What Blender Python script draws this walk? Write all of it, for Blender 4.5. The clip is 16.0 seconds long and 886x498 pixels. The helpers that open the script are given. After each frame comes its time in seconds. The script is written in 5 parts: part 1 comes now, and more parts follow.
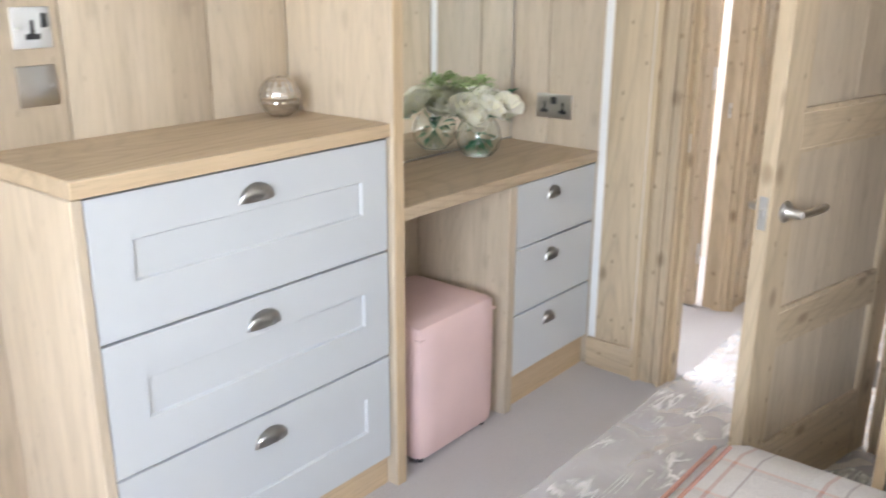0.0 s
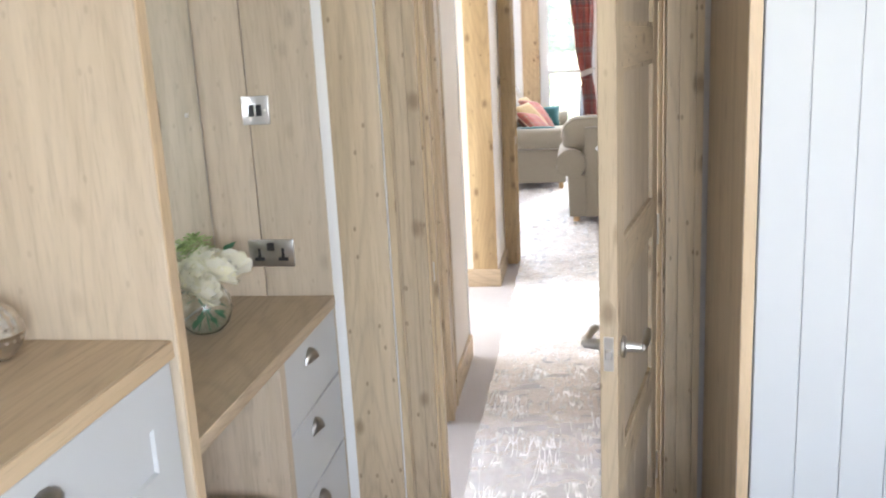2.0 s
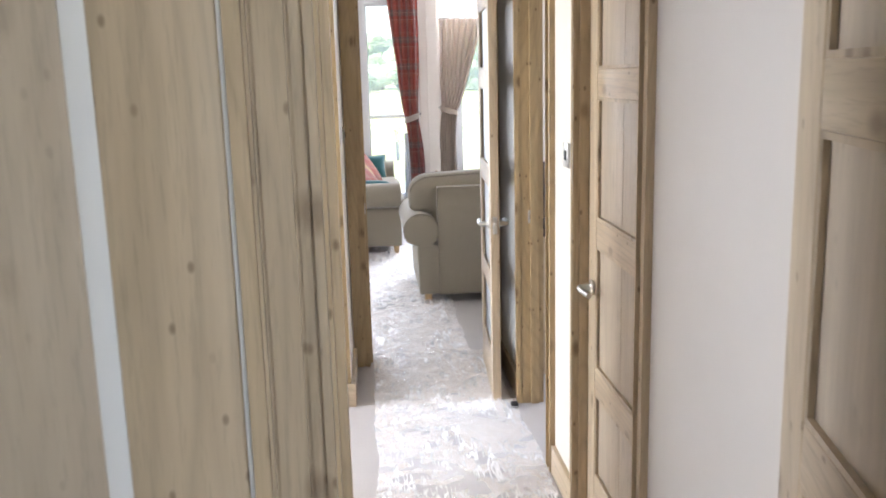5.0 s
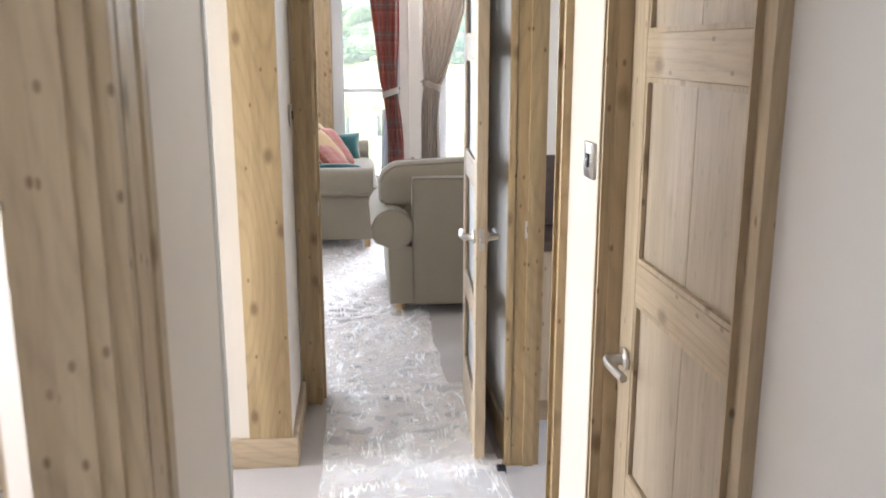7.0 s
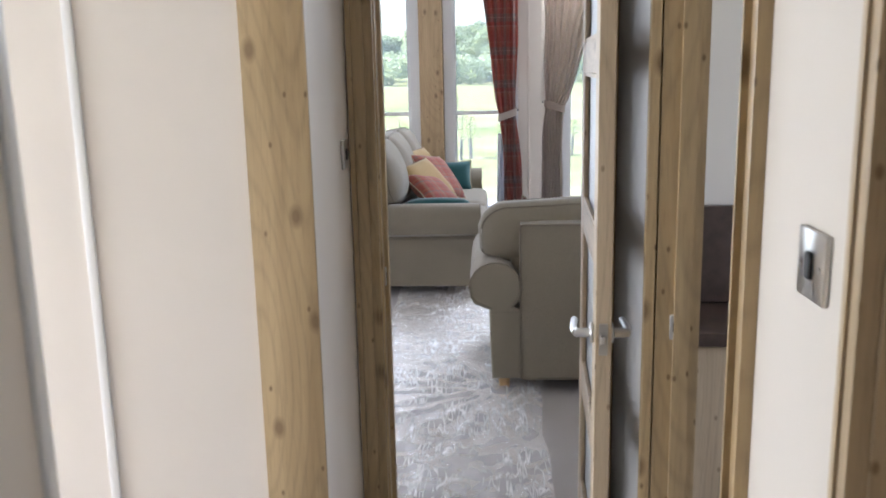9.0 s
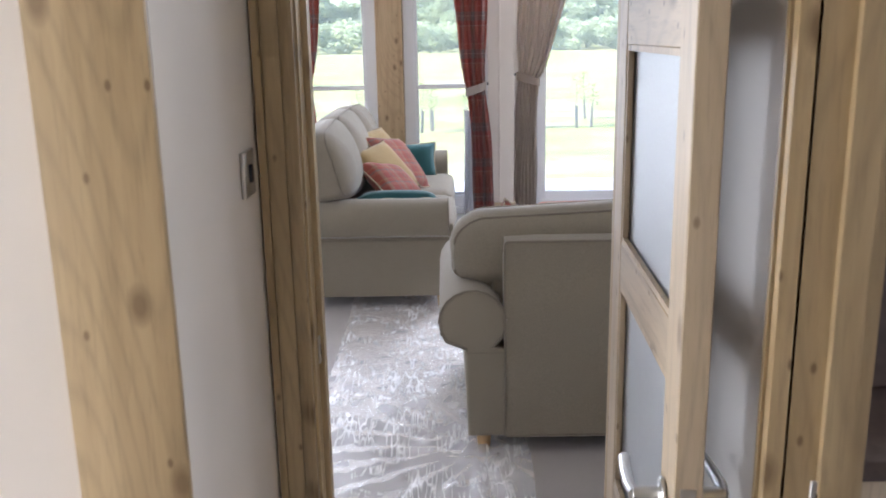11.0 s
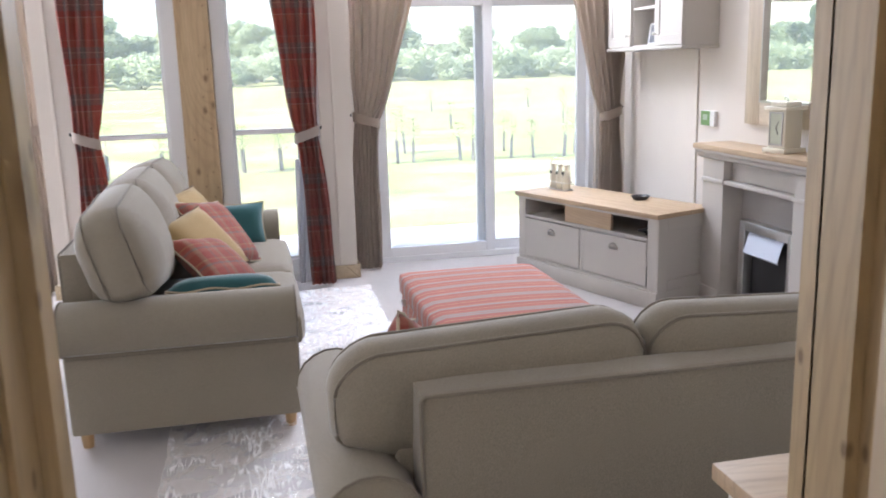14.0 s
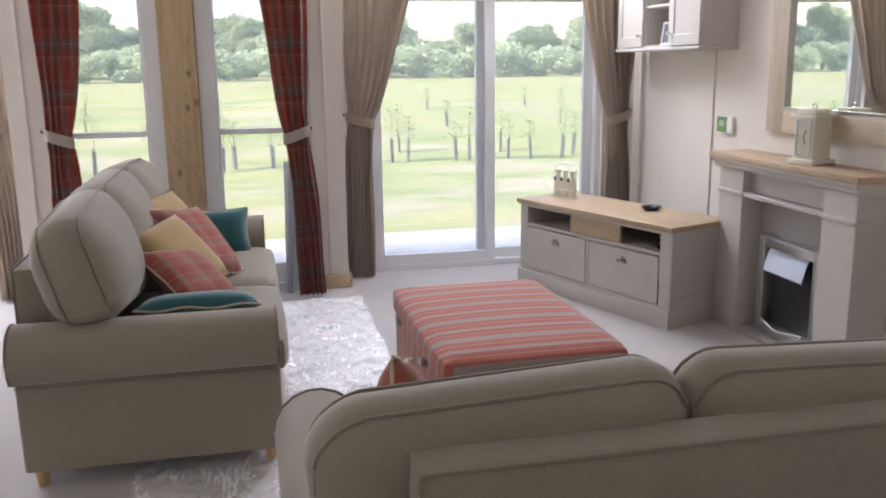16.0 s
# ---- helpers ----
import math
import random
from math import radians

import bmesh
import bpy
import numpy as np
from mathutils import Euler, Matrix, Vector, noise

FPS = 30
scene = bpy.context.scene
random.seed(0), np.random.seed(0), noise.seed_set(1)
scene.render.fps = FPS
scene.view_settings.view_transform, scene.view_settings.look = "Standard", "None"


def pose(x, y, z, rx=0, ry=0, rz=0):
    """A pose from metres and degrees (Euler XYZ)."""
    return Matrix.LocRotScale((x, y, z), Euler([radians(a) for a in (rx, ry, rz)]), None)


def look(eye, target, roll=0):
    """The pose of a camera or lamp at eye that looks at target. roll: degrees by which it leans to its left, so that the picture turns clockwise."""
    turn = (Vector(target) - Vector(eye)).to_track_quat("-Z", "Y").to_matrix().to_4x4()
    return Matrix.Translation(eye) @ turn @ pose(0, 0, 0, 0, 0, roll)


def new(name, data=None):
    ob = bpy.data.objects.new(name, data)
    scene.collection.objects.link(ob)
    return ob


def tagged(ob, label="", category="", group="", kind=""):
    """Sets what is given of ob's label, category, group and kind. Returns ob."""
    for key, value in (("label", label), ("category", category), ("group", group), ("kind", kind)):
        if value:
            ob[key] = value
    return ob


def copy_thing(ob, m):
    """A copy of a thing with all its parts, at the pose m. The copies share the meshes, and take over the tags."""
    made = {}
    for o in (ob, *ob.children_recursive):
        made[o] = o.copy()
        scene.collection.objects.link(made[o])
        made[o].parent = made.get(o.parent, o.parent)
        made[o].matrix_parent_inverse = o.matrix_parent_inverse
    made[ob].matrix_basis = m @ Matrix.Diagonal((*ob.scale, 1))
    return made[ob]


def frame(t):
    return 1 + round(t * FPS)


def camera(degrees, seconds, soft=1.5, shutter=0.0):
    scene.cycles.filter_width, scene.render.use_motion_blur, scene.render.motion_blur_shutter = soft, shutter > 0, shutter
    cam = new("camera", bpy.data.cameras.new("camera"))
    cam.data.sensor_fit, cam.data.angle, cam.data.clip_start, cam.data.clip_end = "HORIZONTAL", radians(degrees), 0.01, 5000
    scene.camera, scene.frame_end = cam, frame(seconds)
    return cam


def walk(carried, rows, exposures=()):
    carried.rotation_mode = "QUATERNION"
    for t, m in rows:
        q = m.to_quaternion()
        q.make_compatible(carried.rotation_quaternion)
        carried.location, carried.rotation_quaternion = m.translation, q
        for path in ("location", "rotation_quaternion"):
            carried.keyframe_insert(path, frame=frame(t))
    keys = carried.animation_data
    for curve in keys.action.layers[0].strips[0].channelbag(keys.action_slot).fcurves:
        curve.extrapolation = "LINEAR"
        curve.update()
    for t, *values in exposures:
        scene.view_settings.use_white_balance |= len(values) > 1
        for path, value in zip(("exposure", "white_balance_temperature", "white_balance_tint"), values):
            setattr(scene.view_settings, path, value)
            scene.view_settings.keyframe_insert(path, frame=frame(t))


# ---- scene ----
cam = camera(53.9, 16.0, 1.8, 0.5)
PATH = [
    (0, (0.326, 0.052, 1.41), (-0.883, 1.525, 0.803), 0.3),
    (0.5, (0.2, 0.059, 1.419), (-0.779, 1.707, 0.846), -0.2),
    (1, (0.058, 0.094, 1.458), (-0.665, 1.881, 0.925), -1.2),
    (1.5, (-0.072, 0.136, 1.469), (-0.64, 1.995, 0.997), -2.7),
    (2, (-0.404, 0.204, 1.56), (-0.718, 2.125, 1.1), -3.0),
    (2.5, (-0.433, 0.388, 1.56), (-0.701, 2.321, 1.121), -3.8),
    (3, (-0.576, 0.525, 1.562), (-0.69, 2.475, 1.133), -2.8),
    (3.5, (-0.639, 0.779, 1.568), (-0.689, 2.737, 1.163), -2.1),
    (4, (-0.712, 1.072, 1.557), (-0.728, 3.034, 1.171), -2.5),
    (4.5, (-0.802, 1.351, 1.567), (-0.688, 3.31, 1.181), -2.7),
    (7, (-0.679, 2.57, 1.545), (-0.486, 4.51, 1.096), 0.0),
    (7.5, (-0.613, 2.806, 1.537), (-0.51, 4.75, 1.08), -0.3),
    (8, (-0.597, 3.085, 1.537), (-0.547, 5.033, 1.086), -1.2),
    (8.5, (-0.573, 3.317, 1.518), (-0.556, 5.271, 1.096), -0.6),
    (9, (-0.519, 3.553, 1.526), (-0.619, 5.509, 1.122), -1.2),
    (11.5, (-0.609, 4.697, 1.531), (-0.535, 6.636, 1.047), -0.8),
    (12, (-0.677, 4.867, 1.543), (-0.473, 6.798, 1.064), -1.1),
    (12.5, (-0.662, 5.097, 1.527), (-0.44, 7.028, 1.054), -0.6),
    (13, (-0.633, 5.318, 1.543), (-0.423, 7.25, 1.07), -1.1),
    (13.5, (-0.666, 5.524, 1.563), (-0.378, 7.452, 1.118), -1.4),
    (14, (-0.692, 5.695, 1.546), (-0.28, 7.607, 1.131), -1.6),
    (14.5, (-0.667, 5.826, 1.551), (-0.225, 7.732, 1.136), -1.4),
    (15, (-0.616, 5.955, 1.539), (-0.216, 7.873, 1.133), -0.5),
    (15.5, (-0.623, 6.045, 1.541), (-0.243, 7.964, 1.121), -0.6),
    (16, (-0.634, 6.075, 1.551), (-0.207, 7.983, 1.13), -0.7),
]
walk(cam, [(t, look(eye, target, roll)) for t, eye, target, roll in PATH],
     exposures=[(0.0, 3.3, 6300, 12), (1.5, 3.3, 6250, 12), (2.0, 3.1, 6250, 12), (2.5, 3.05, 6200, 12), (3.5, 2.95, 6100, 12), (4.5, 2.65, 6100, 12), (7.0, 2.5, 6200, 11), (8.0, 2.45, 6100, 11), (8.5, 2.1, 6000, 11), (9.0, 1.9, 5950, 11), (11.5, 2.0, 6050, 15), (13.0, 1.9, 6300, 16), (13.6, 1.95, 6200, 16), (14.1, 2.0, 6250, 16), (14.5, 2.1, 6700, 19), (15.1, 1.65, 7100, 18), (15.5, 1.4, 6750, 12), (16.0, 1.5, 6450, 17)])

# ---- world, sun and large lights ----
world = bpy.data.worlds.new("world")
scene.world = world
world.use_nodes = True
wn = world.node_tree
sky = wn.nodes.new("ShaderNodeTexSky")
sky.sky_type = "NISHITA"
sky.sun_disc = False
sky.sun_elevation, sky.sun_rotation = radians(41.1), radians(255.2)
sky.air_density, sky.dust_density, sky.ozone_density = 1.0, 1.5, 1.0
wn.nodes["Background"].inputs["Strength"].default_value = 0.15
wn.links.new(sky.outputs["Color"], wn.nodes["Background"].inputs["Color"])

sun_data = bpy.data.lights.new("sun", "SUN")
sun_data.energy, sun_data.angle, sun_data.color = 4.2, radians(14), (1.0, 0.97, 0.92)
sun = new("sun", sun_data)
sun.matrix_world = look((0, 0, 20), (8.3, 2.2, 20 - 7.5))


def window_light(name, place, aim, w, h, watts, colour=(1, 1, 1)):
    """The sky's light through one opening; also makes added fill lamps."""
    data = bpy.data.lights.new(name, "AREA")
    data.shape, data.size, data.size_y, data.energy, data.color = "RECTANGLE", w, h, watts, colour
    ob = new(name, data)
    ob.matrix_world = look(place, aim)
    return ob


COOL = (0.90, 0.96, 1.06)
window_light("bedroom_window_light", (0.9, -1.9, 1.55), (0.1, 2.0, 1.0), 1.7, 1.2, 12, COOL)
window_light("vestibule_door_light", (-4.2, 5.03, 1.2), (0, 5.03, 1.0), 0.8, 1.9, 13, COOL)
# added fill lamp for the corridor; the wall behind it has no window
window_light("side_room_fill", (-2.55, 3.6, 1.5), (0, 3.3, 1.2), 0.9, 1.0, 10, COOL)
# added fill lamp that keeps the kitchen corner from going black
window_light("kitchen_fill", (2.2, 5.35, 1.5), (0, 5.3, 1.0), 0.9, 0.9, 5, COOL)
window_light("patio_light", (-3.2, 12.42, 1.1), (-1.6, 8, 0.9), 1.7, 2.0, 27, COOL)
# fill lamps added out of view above the patio doors
window_light("added_gable_fill", (1.15, 12.36, 2.72), (0.6, 9.0, 0.2), 1.7, 0.4, 28, COOL)
window_light("added_gable_fill", (-3.2, 12.36, 2.72), (-2.4, 9.0, 0.2), 1.7, 0.4, 10, COOL)


# ---- materials ----
def material(name):
    m = bpy.data.materials.new(name)
    m.use_nodes = True
    return m, m.node_tree.nodes, m.node_tree.links, m.node_tree.nodes["Principled BSDF"]


def coords(n, l, scale=(1, 1, 1), rotation=(0, 0, 0)):
    tc, mp = n.new("ShaderNodeTexCoord"), n.new("ShaderNodeMapping")
    mp.inputs["Scale"].default_value = scale
    mp.inputs["Rotation"].default_value = rotation
    l.new(tc.outputs["Object"], mp.inputs["Vector"])
    return mp.outputs["Vector"]


def noise_tex(n, l, vec, scale, detail=4, rough=0.55, distort=0.0):
    t = n.new("ShaderNodeTexNoise")
    t.inputs["Scale"].default_value, t.inputs["Detail"].default_value = scale, detail
    t.inputs["Roughness"].default_value, t.inputs["Distortion"].default_value = rough, distort
    l.new(vec, t.inputs["Vector"])
    return t.outputs["Fac"]


def ramp(n, l, fac, stops):
    r = n.new("ShaderNodeValToRGB")
    while len(r.color_ramp.elements) < len(stops):
        r.color_ramp.elements.new(0.5)
    for e, (p, c) in zip(r.color_ramp.elements, stops):
        e.position, e.color = p, (*c, 1) if len(c) == 3 else (c[0], c[0], c[0], 1)
    l.new(fac, r.inputs["Fac"])
    return r.outputs["Color"]


def mix(n, l, fac, a, b, kind="MIX"):
    m = n.new("ShaderNodeMix")
    m.data_type, m.blend_type = "RGBA", kind
    for sock, value in (("Factor", fac), ("A", a), ("B", b)):
        s = [i for i in m.inputs if i.name == sock and i.enabled][0]
        if isinstance(value, (int, float)):
            s.default_value = value
        elif isinstance(value, tuple):
            s.default_value = (*value, 1)
        else:
            l.new(value, s)
    return [o for o in m.outputs if o.enabled][0]


def bump(n, l, b, height, strength=0.2, distance=0.002):
    k = n.new("ShaderNodeBump")
    k.inputs["Strength"].default_value, k.inputs["Distance"].default_value = strength, distance
    l.new(height, k.inputs["Height"])
    l.new(k.outputs["Normal"], b.inputs["Normal"])


def wood(name, dark, light, axis="z", knot=0.6, rough=0.5, seed=0.0, figure=0.4):
    """Oak with grain along one axis, cathedral figure, fine pores and a few knots."""
    m, n, l, b = material(name)
    long = {"x": (0.07, 1, 1), "y": (1, 0.07, 1), "z": (1, 1, 0.07)}[axis]
    v = coords(n, l, long)
    info = n.new("ShaderNodeObjectInfo")
    off = n.new("ShaderNodeVectorMath")
    off.operation = "MULTIPLY_ADD"
    comb = n.new("ShaderNodeCombineXYZ")
    for i in range(3):
        l.new(info.outputs["Random"], comb.inputs[i])
    l.new(comb.outputs[0], off.inputs[0])
    off.inputs[1].default_value = (7.3, 5.1, 3.7)
    l.new(v, off.inputs[2])
    vec = off.outputs[0]
    arch = n.new("ShaderNodeVectorMath")
    arch.operation = "MULTIPLY_ADD"
    l.new(comb.outputs[0], arch.inputs[0])
    arch.inputs[1].default_value = (7.3, 5.1, 3.7)
    l.new(coords(n, l, {"x": (0.16, 1, 1), "y": (1, 0.16, 1), "z": (1, 1, 0.16)}[axis]), arch.inputs[2])
    broad = noise_tex(n, l, arch.outputs[0], 3.0 + seed, 1, 0.4, 0.12)
    rings = n.new("ShaderNodeMath")
    rings.operation = "MULTIPLY"
    l.new(broad, rings.inputs[0])
    rings.inputs[1].default_value = 62.0
    saw = n.new("ShaderNodeMath")
    saw.operation = "PINGPONG"
    l.new(rings.outputs[0], saw.inputs[0])
    saw.inputs[1].default_value = 1.0
    fine = noise_tex(n, l, vec, 140, 3, 0.7)
    mid = noise_tex(n, l, vec, 22, 4, 0.6, 0.3)
    col = ramp(n, l, mid, [(0.25, dark), (0.75, light)])
    lines = ramp(n, l, saw.outputs[0], [(0.0, (0.70,)), (0.45, (1.0,)), (1.0, (1.0,))])
    col = mix(n, l, figure, col, lines, "MULTIPLY")
    pores = ramp(n, l, fine, [(0.36, (0.62,)), (0.48, (1.0,))])
    col = mix(n, l, 0.3, col, pores, "MULTIPLY")
    patches = noise_tex(n, l, vec, 2.2, 2, 0.5)
    col = mix(n, l, 0.35, col, ramp(n, l, patches, [(0.35, (0.72,)), (0.65, (1.1,))]), "MULTIPLY")
    if knot:
        # knots and pips on the board's face: one coordinate along the grain, one across it
        tc, sep, flat = n.new("ShaderNodeTexCoord"), n.new("ShaderNodeSeparateXYZ"), n.new("ShaderNodeCombineXYZ")
        l.new(tc.outputs["Object"], sep.inputs[0])
        along = "xyz".index(axis)
        add = n.new("ShaderNodeMath")
        add.operation = "ADD"
        for k, a in enumerate([i for i in range(3) if i != along]):
            l.new(sep.outputs[a], add.inputs[k])
        for k, (out, scale, shift) in enumerate(((add.outputs[0], 7.5, 31.0), (sep.outputs[along], 4.2, 17.0))):
            s1, s2 = n.new("ShaderNodeMath"), n.new("ShaderNodeMath")
            s1.operation, s2.operation = "MULTIPLY", "MULTIPLY_ADD"
            l.new(out, s1.inputs[0])
            s1.inputs[1].default_value = scale
            l.new(info.outputs["Random"], s2.inputs[0])
            s2.inputs[1].default_value = shift
            l.new(s1.outputs[0], s2.inputs[2])
            l.new(s2.outputs[0], flat.inputs[k])
        for scale, near, far, cut, depth in ((1.0, 0.05, 0.15, 0.52, 0.85), (2.3, 0.04, 0.10, 0.55, 0.9)):
            kv = n.new("ShaderNodeTexVoronoi")
            kv.voronoi_dimensions, kv.inputs["Scale"].default_value = "2D", scale
            l.new(flat.outputs[0], kv.inputs["Vector"])
            spot = ramp(n, l, kv.outputs["Distance"], [(near, (1.0,)), (far, (0.0,))])
            keep = ramp(n, l, kv.outputs["Color"], [(cut, (0.0,)), (cut + 0.03, (1.0,))])
            f = mix(n, l, 1.0, spot, keep, "MULTIPLY")
            f2 = n.new("ShaderNodeMath")
            f2.operation = "MULTIPLY"
            l.new(f, f2.inputs[0])
            f2.inputs[1].default_value = knot * depth
            col = mix(n, l, f2.outputs[0], col, (dark[0] * 0.42, dark[1] * 0.36, dark[2] * 0.32))
    l.new(col, b.inputs["Base Color"])
    b.inputs["Roughness"].default_value = rough
    bump(n, l, b, fine, 0.12, 0.001)
    return m


def painted(name, colour, rough=0.55, amount=0.06, scale=3.0, bumps=0.05, bump_scale=400.0, metal=0.0):
    m, n, l, b = material(name)
    v = coords(n, l)
    big = noise_tex(n, l, v, scale, 4)
    lo = tuple(c * (1 - amount) for c in colour)
    hi = tuple(min(1, c * (1 + amount)) for c in colour)
    l.new(ramp(n, l, big, [(0.3, lo), (0.7, hi)]), b.inputs["Base Color"])
    b.inputs["Roughness"].default_value, b.inputs["Metallic"].default_value = rough, metal
    bump(n, l, b, noise_tex(n, l, v, bump_scale, 2), bumps, 0.001)
    return m


def fabric(name, colour, scale=500.0, rough=0.95, amount=0.18, sheen=0.3):
    """Woven cloth: two crossing thread waves and slight patches."""
    m, n, l, b = material(name)
    v = coords(n, l)
    fine = noise_tex(n, l, v, scale, 2, 0.6)
    big = noise_tex(n, l, v, 4, 3)
    lo = tuple(c * (1 - amount) for c in colour)
    hi = tuple(min(1, c * (1 + amount)) for c in colour)
    col = ramp(n, l, fine, [(0.3, lo), (0.7, hi)])
    col = mix(n, l, 0.3, col, ramp(n, l, big, [(0.3, (0.85,)), (0.7, (1.05,))]), "MULTIPLY")
    l.new(col, b.inputs["Base Color"])
    b.inputs["Roughness"].default_value = rough
    b.inputs["Sheen Weight"].default_value = sheen
    bump(n, l, b, fine, 0.35, 0.002)
    return m


def stripes(name, axis, period, bands, weave=(0.9, 1.1), cross=None):
    """Striped or plaid cloth. bands: (start, colour) along one axis; cross: (period, bands) along z laid over it."""
    m, n, l, b = material(name)
    tc = n.new("ShaderNodeTexCoord")
    sep = n.new("ShaderNodeSeparateXYZ")
    l.new(tc.outputs["Object"], sep.inputs[0])

    def band(out, per, rows):
        d = n.new("ShaderNodeMath")
        d.operation = "DIVIDE"
        l.new(out, d.inputs[0])
        d.inputs[1].default_value = per
        f = n.new("ShaderNodeMath")
        f.operation = "FRACT"
        l.new(d.outputs[0], f.inputs[0])
        c = ramp(n, l, f.outputs[0], rows)
        c.node.color_ramp.interpolation = "CONSTANT"
        return c

    col = band(sep.outputs["XYZ".index(axis)], period, bands)
    if cross:
        col = mix(n, l, 0.5, col, band(sep.outputs["XYZ".index(cross[0])], cross[1], cross[2]))
    fine = noise_tex(n, l, tc.outputs["Object"], 420, 2)
    col = mix(n, l, 1.0, col, ramp(n, l, fine, [(0.3, (weave[0],)), (0.7, (weave[1],))]), "MULTIPLY")
    l.new(col, b.inputs["Base Color"])
    b.inputs["Roughness"].default_value = 0.95
    b.inputs["Sheen Weight"].default_value = 0.2
    bump(n, l, b, fine, 0.3, 0.002)
    return m


def glass(name, rough=0.0, tint=(1, 1, 1), ior=1.45):
    m, n, l, b = material(name)
    b.inputs["Base Color"].default_value = (*tint, 1)
    b.inputs["Transmission Weight"].default_value, b.inputs["Roughness"].default_value = 1.0, rough
    b.inputs["IOR"].default_value = ior
    return m


def leafy(name, a, b):
    """Thin leaves that let light through, each a little different."""
    m, n, l, bs = material(name)
    geo = n.new("ShaderNodeNewGeometry")
    c = ramp(n, l, geo.outputs["Random Per Island"], [(0.0, a), (1.0, b)])
    l.new(c, bs.inputs["Base Color"])
    bs.inputs["Roughness"].default_value = 0.7
    thin, both = n.new("ShaderNodeBsdfTranslucent"), n.new("ShaderNodeMixShader")
    l.new(c, thin.inputs["Color"])
    both.inputs[0].default_value = 0.5
    l.new(bs.outputs[0], both.inputs[1])
    l.new(thin.outputs[0], both.inputs[2])
    l.new(both.outputs[0], n["Material Output"].inputs["Surface"])
    return m


def thin_film(name):
    """Clear crumpled polythene: mostly see-through, with a hard gloss on its creases and painted white glints."""
    m, n, l, b = material(name)
    v = coords(n, l)
    warp = noise_tex(n, l, v, 5.0, 4, 0.6, 1.2)
    tc = coords(n, l, (1.0, 0.55, 1.0), (0, 0, radians(24)))
    vor = n.new("ShaderNodeTexVoronoi")
    vor.feature, vor.inputs["Scale"].default_value = "SMOOTH_F1", 11.0
    l.new(tc, vor.inputs["Vector"])
    fine = noise_tex(n, l, v, 28, 4, 0.6, 1.0)
    add = n.new("ShaderNodeMath")
    add.operation = "ADD"
    l.new(warp, add.inputs[0])
    l.new(vor.outputs["Distance"], add.inputs[1])
    add2 = n.new("ShaderNodeMath")
    add2.operation = "MULTIPLY_ADD"
    l.new(fine, add2.inputs[0])
    add2.inputs[1].default_value = 0.5
    l.new(add.outputs[0], add2.inputs[2])
    out = n["Material Output"]
    clear, gloss = n.new("ShaderNodeBsdfTransparent"), n.new("ShaderNodeBsdfGlossy")
    # diffuse white painted over the clear film for its glare
    glare_white, haze = n.new("ShaderNodeBsdfDiffuse"), n.new("ShaderNodeMixShader")
    glare_white.inputs["Color"].default_value = (0.93, 0.93, 0.94, 1)
    # crease highlights drawn as broken white streaks
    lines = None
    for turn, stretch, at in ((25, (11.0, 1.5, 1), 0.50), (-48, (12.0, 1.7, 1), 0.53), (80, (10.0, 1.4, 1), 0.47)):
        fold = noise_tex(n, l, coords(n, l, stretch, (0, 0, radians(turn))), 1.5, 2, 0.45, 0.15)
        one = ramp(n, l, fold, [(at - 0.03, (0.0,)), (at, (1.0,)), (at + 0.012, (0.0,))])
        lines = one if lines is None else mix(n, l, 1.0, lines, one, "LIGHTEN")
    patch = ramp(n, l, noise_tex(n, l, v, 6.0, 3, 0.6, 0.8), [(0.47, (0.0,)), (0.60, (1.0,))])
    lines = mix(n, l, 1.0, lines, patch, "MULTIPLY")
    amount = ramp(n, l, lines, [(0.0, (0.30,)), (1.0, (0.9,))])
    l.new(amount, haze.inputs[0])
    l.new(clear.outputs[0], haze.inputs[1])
    l.new(glare_white.outputs[0], haze.inputs[2])
    gloss.inputs["Roughness"].default_value = 0.07
    k = n.new("ShaderNodeBump")
    k.inputs["Strength"].default_value, k.inputs["Distance"].default_value = 1.0, 0.025
    l.new(add2.outputs[0], k.inputs["Height"])
    l.new(k.outputs["Normal"], gloss.inputs["Normal"])
    fr = n.new("ShaderNodeFresnel")
    fr.inputs["IOR"].default_value = 1.55
    shine = ramp(n, l, fr.outputs[0], [(0.04, (0.03,)), (0.30, (0.40,))])
    l.new(shine, gloss.inputs["Color"])
    both = n.new("ShaderNodeAddShader")
    l.new(haze.outputs[0], both.inputs[0])
    l.new(gloss.outputs[0], both.inputs[1])
    l.new(both.outputs[0], out.inputs["Surface"])
    return m


OAK = wood("oak_board_upright", (0.475, 0.368, 0.245), (0.625, 0.50, 0.345), "z", 0.75)
OAK_X = wood("oak_board_along_x", (0.475, 0.368, 0.245), (0.625, 0.50, 0.345), "x", 0.7)
OAK_Y = wood("oak_board_along_y", (0.475, 0.368, 0.245), (0.625, 0.50, 0.345), "y", 0.7)
PALE = wood("pale_oak_panel", (0.475, 0.385, 0.28), (0.62, 0.517, 0.39), "z", 0.25, figure=0.18)
TOP = wood("oak_worktop", (0.44, 0.335, 0.22), (0.58, 0.455, 0.31), "x", 0.15)
EDGE = wood("oak_edge_strip", (0.56, 0.41, 0.25), (0.68, 0.52, 0.34), "z", 0.0, figure=0.12)
EDGE_X = wood("oak_edge_strip_level", (0.56, 0.41, 0.25), (0.68, 0.52, 0.34), "x", 0.0, figure=0.12)
OAK_PINE = wood("knotty_pine_upright", (0.42, 0.29, 0.16), (0.60, 0.44, 0.26), "z", 0.9)
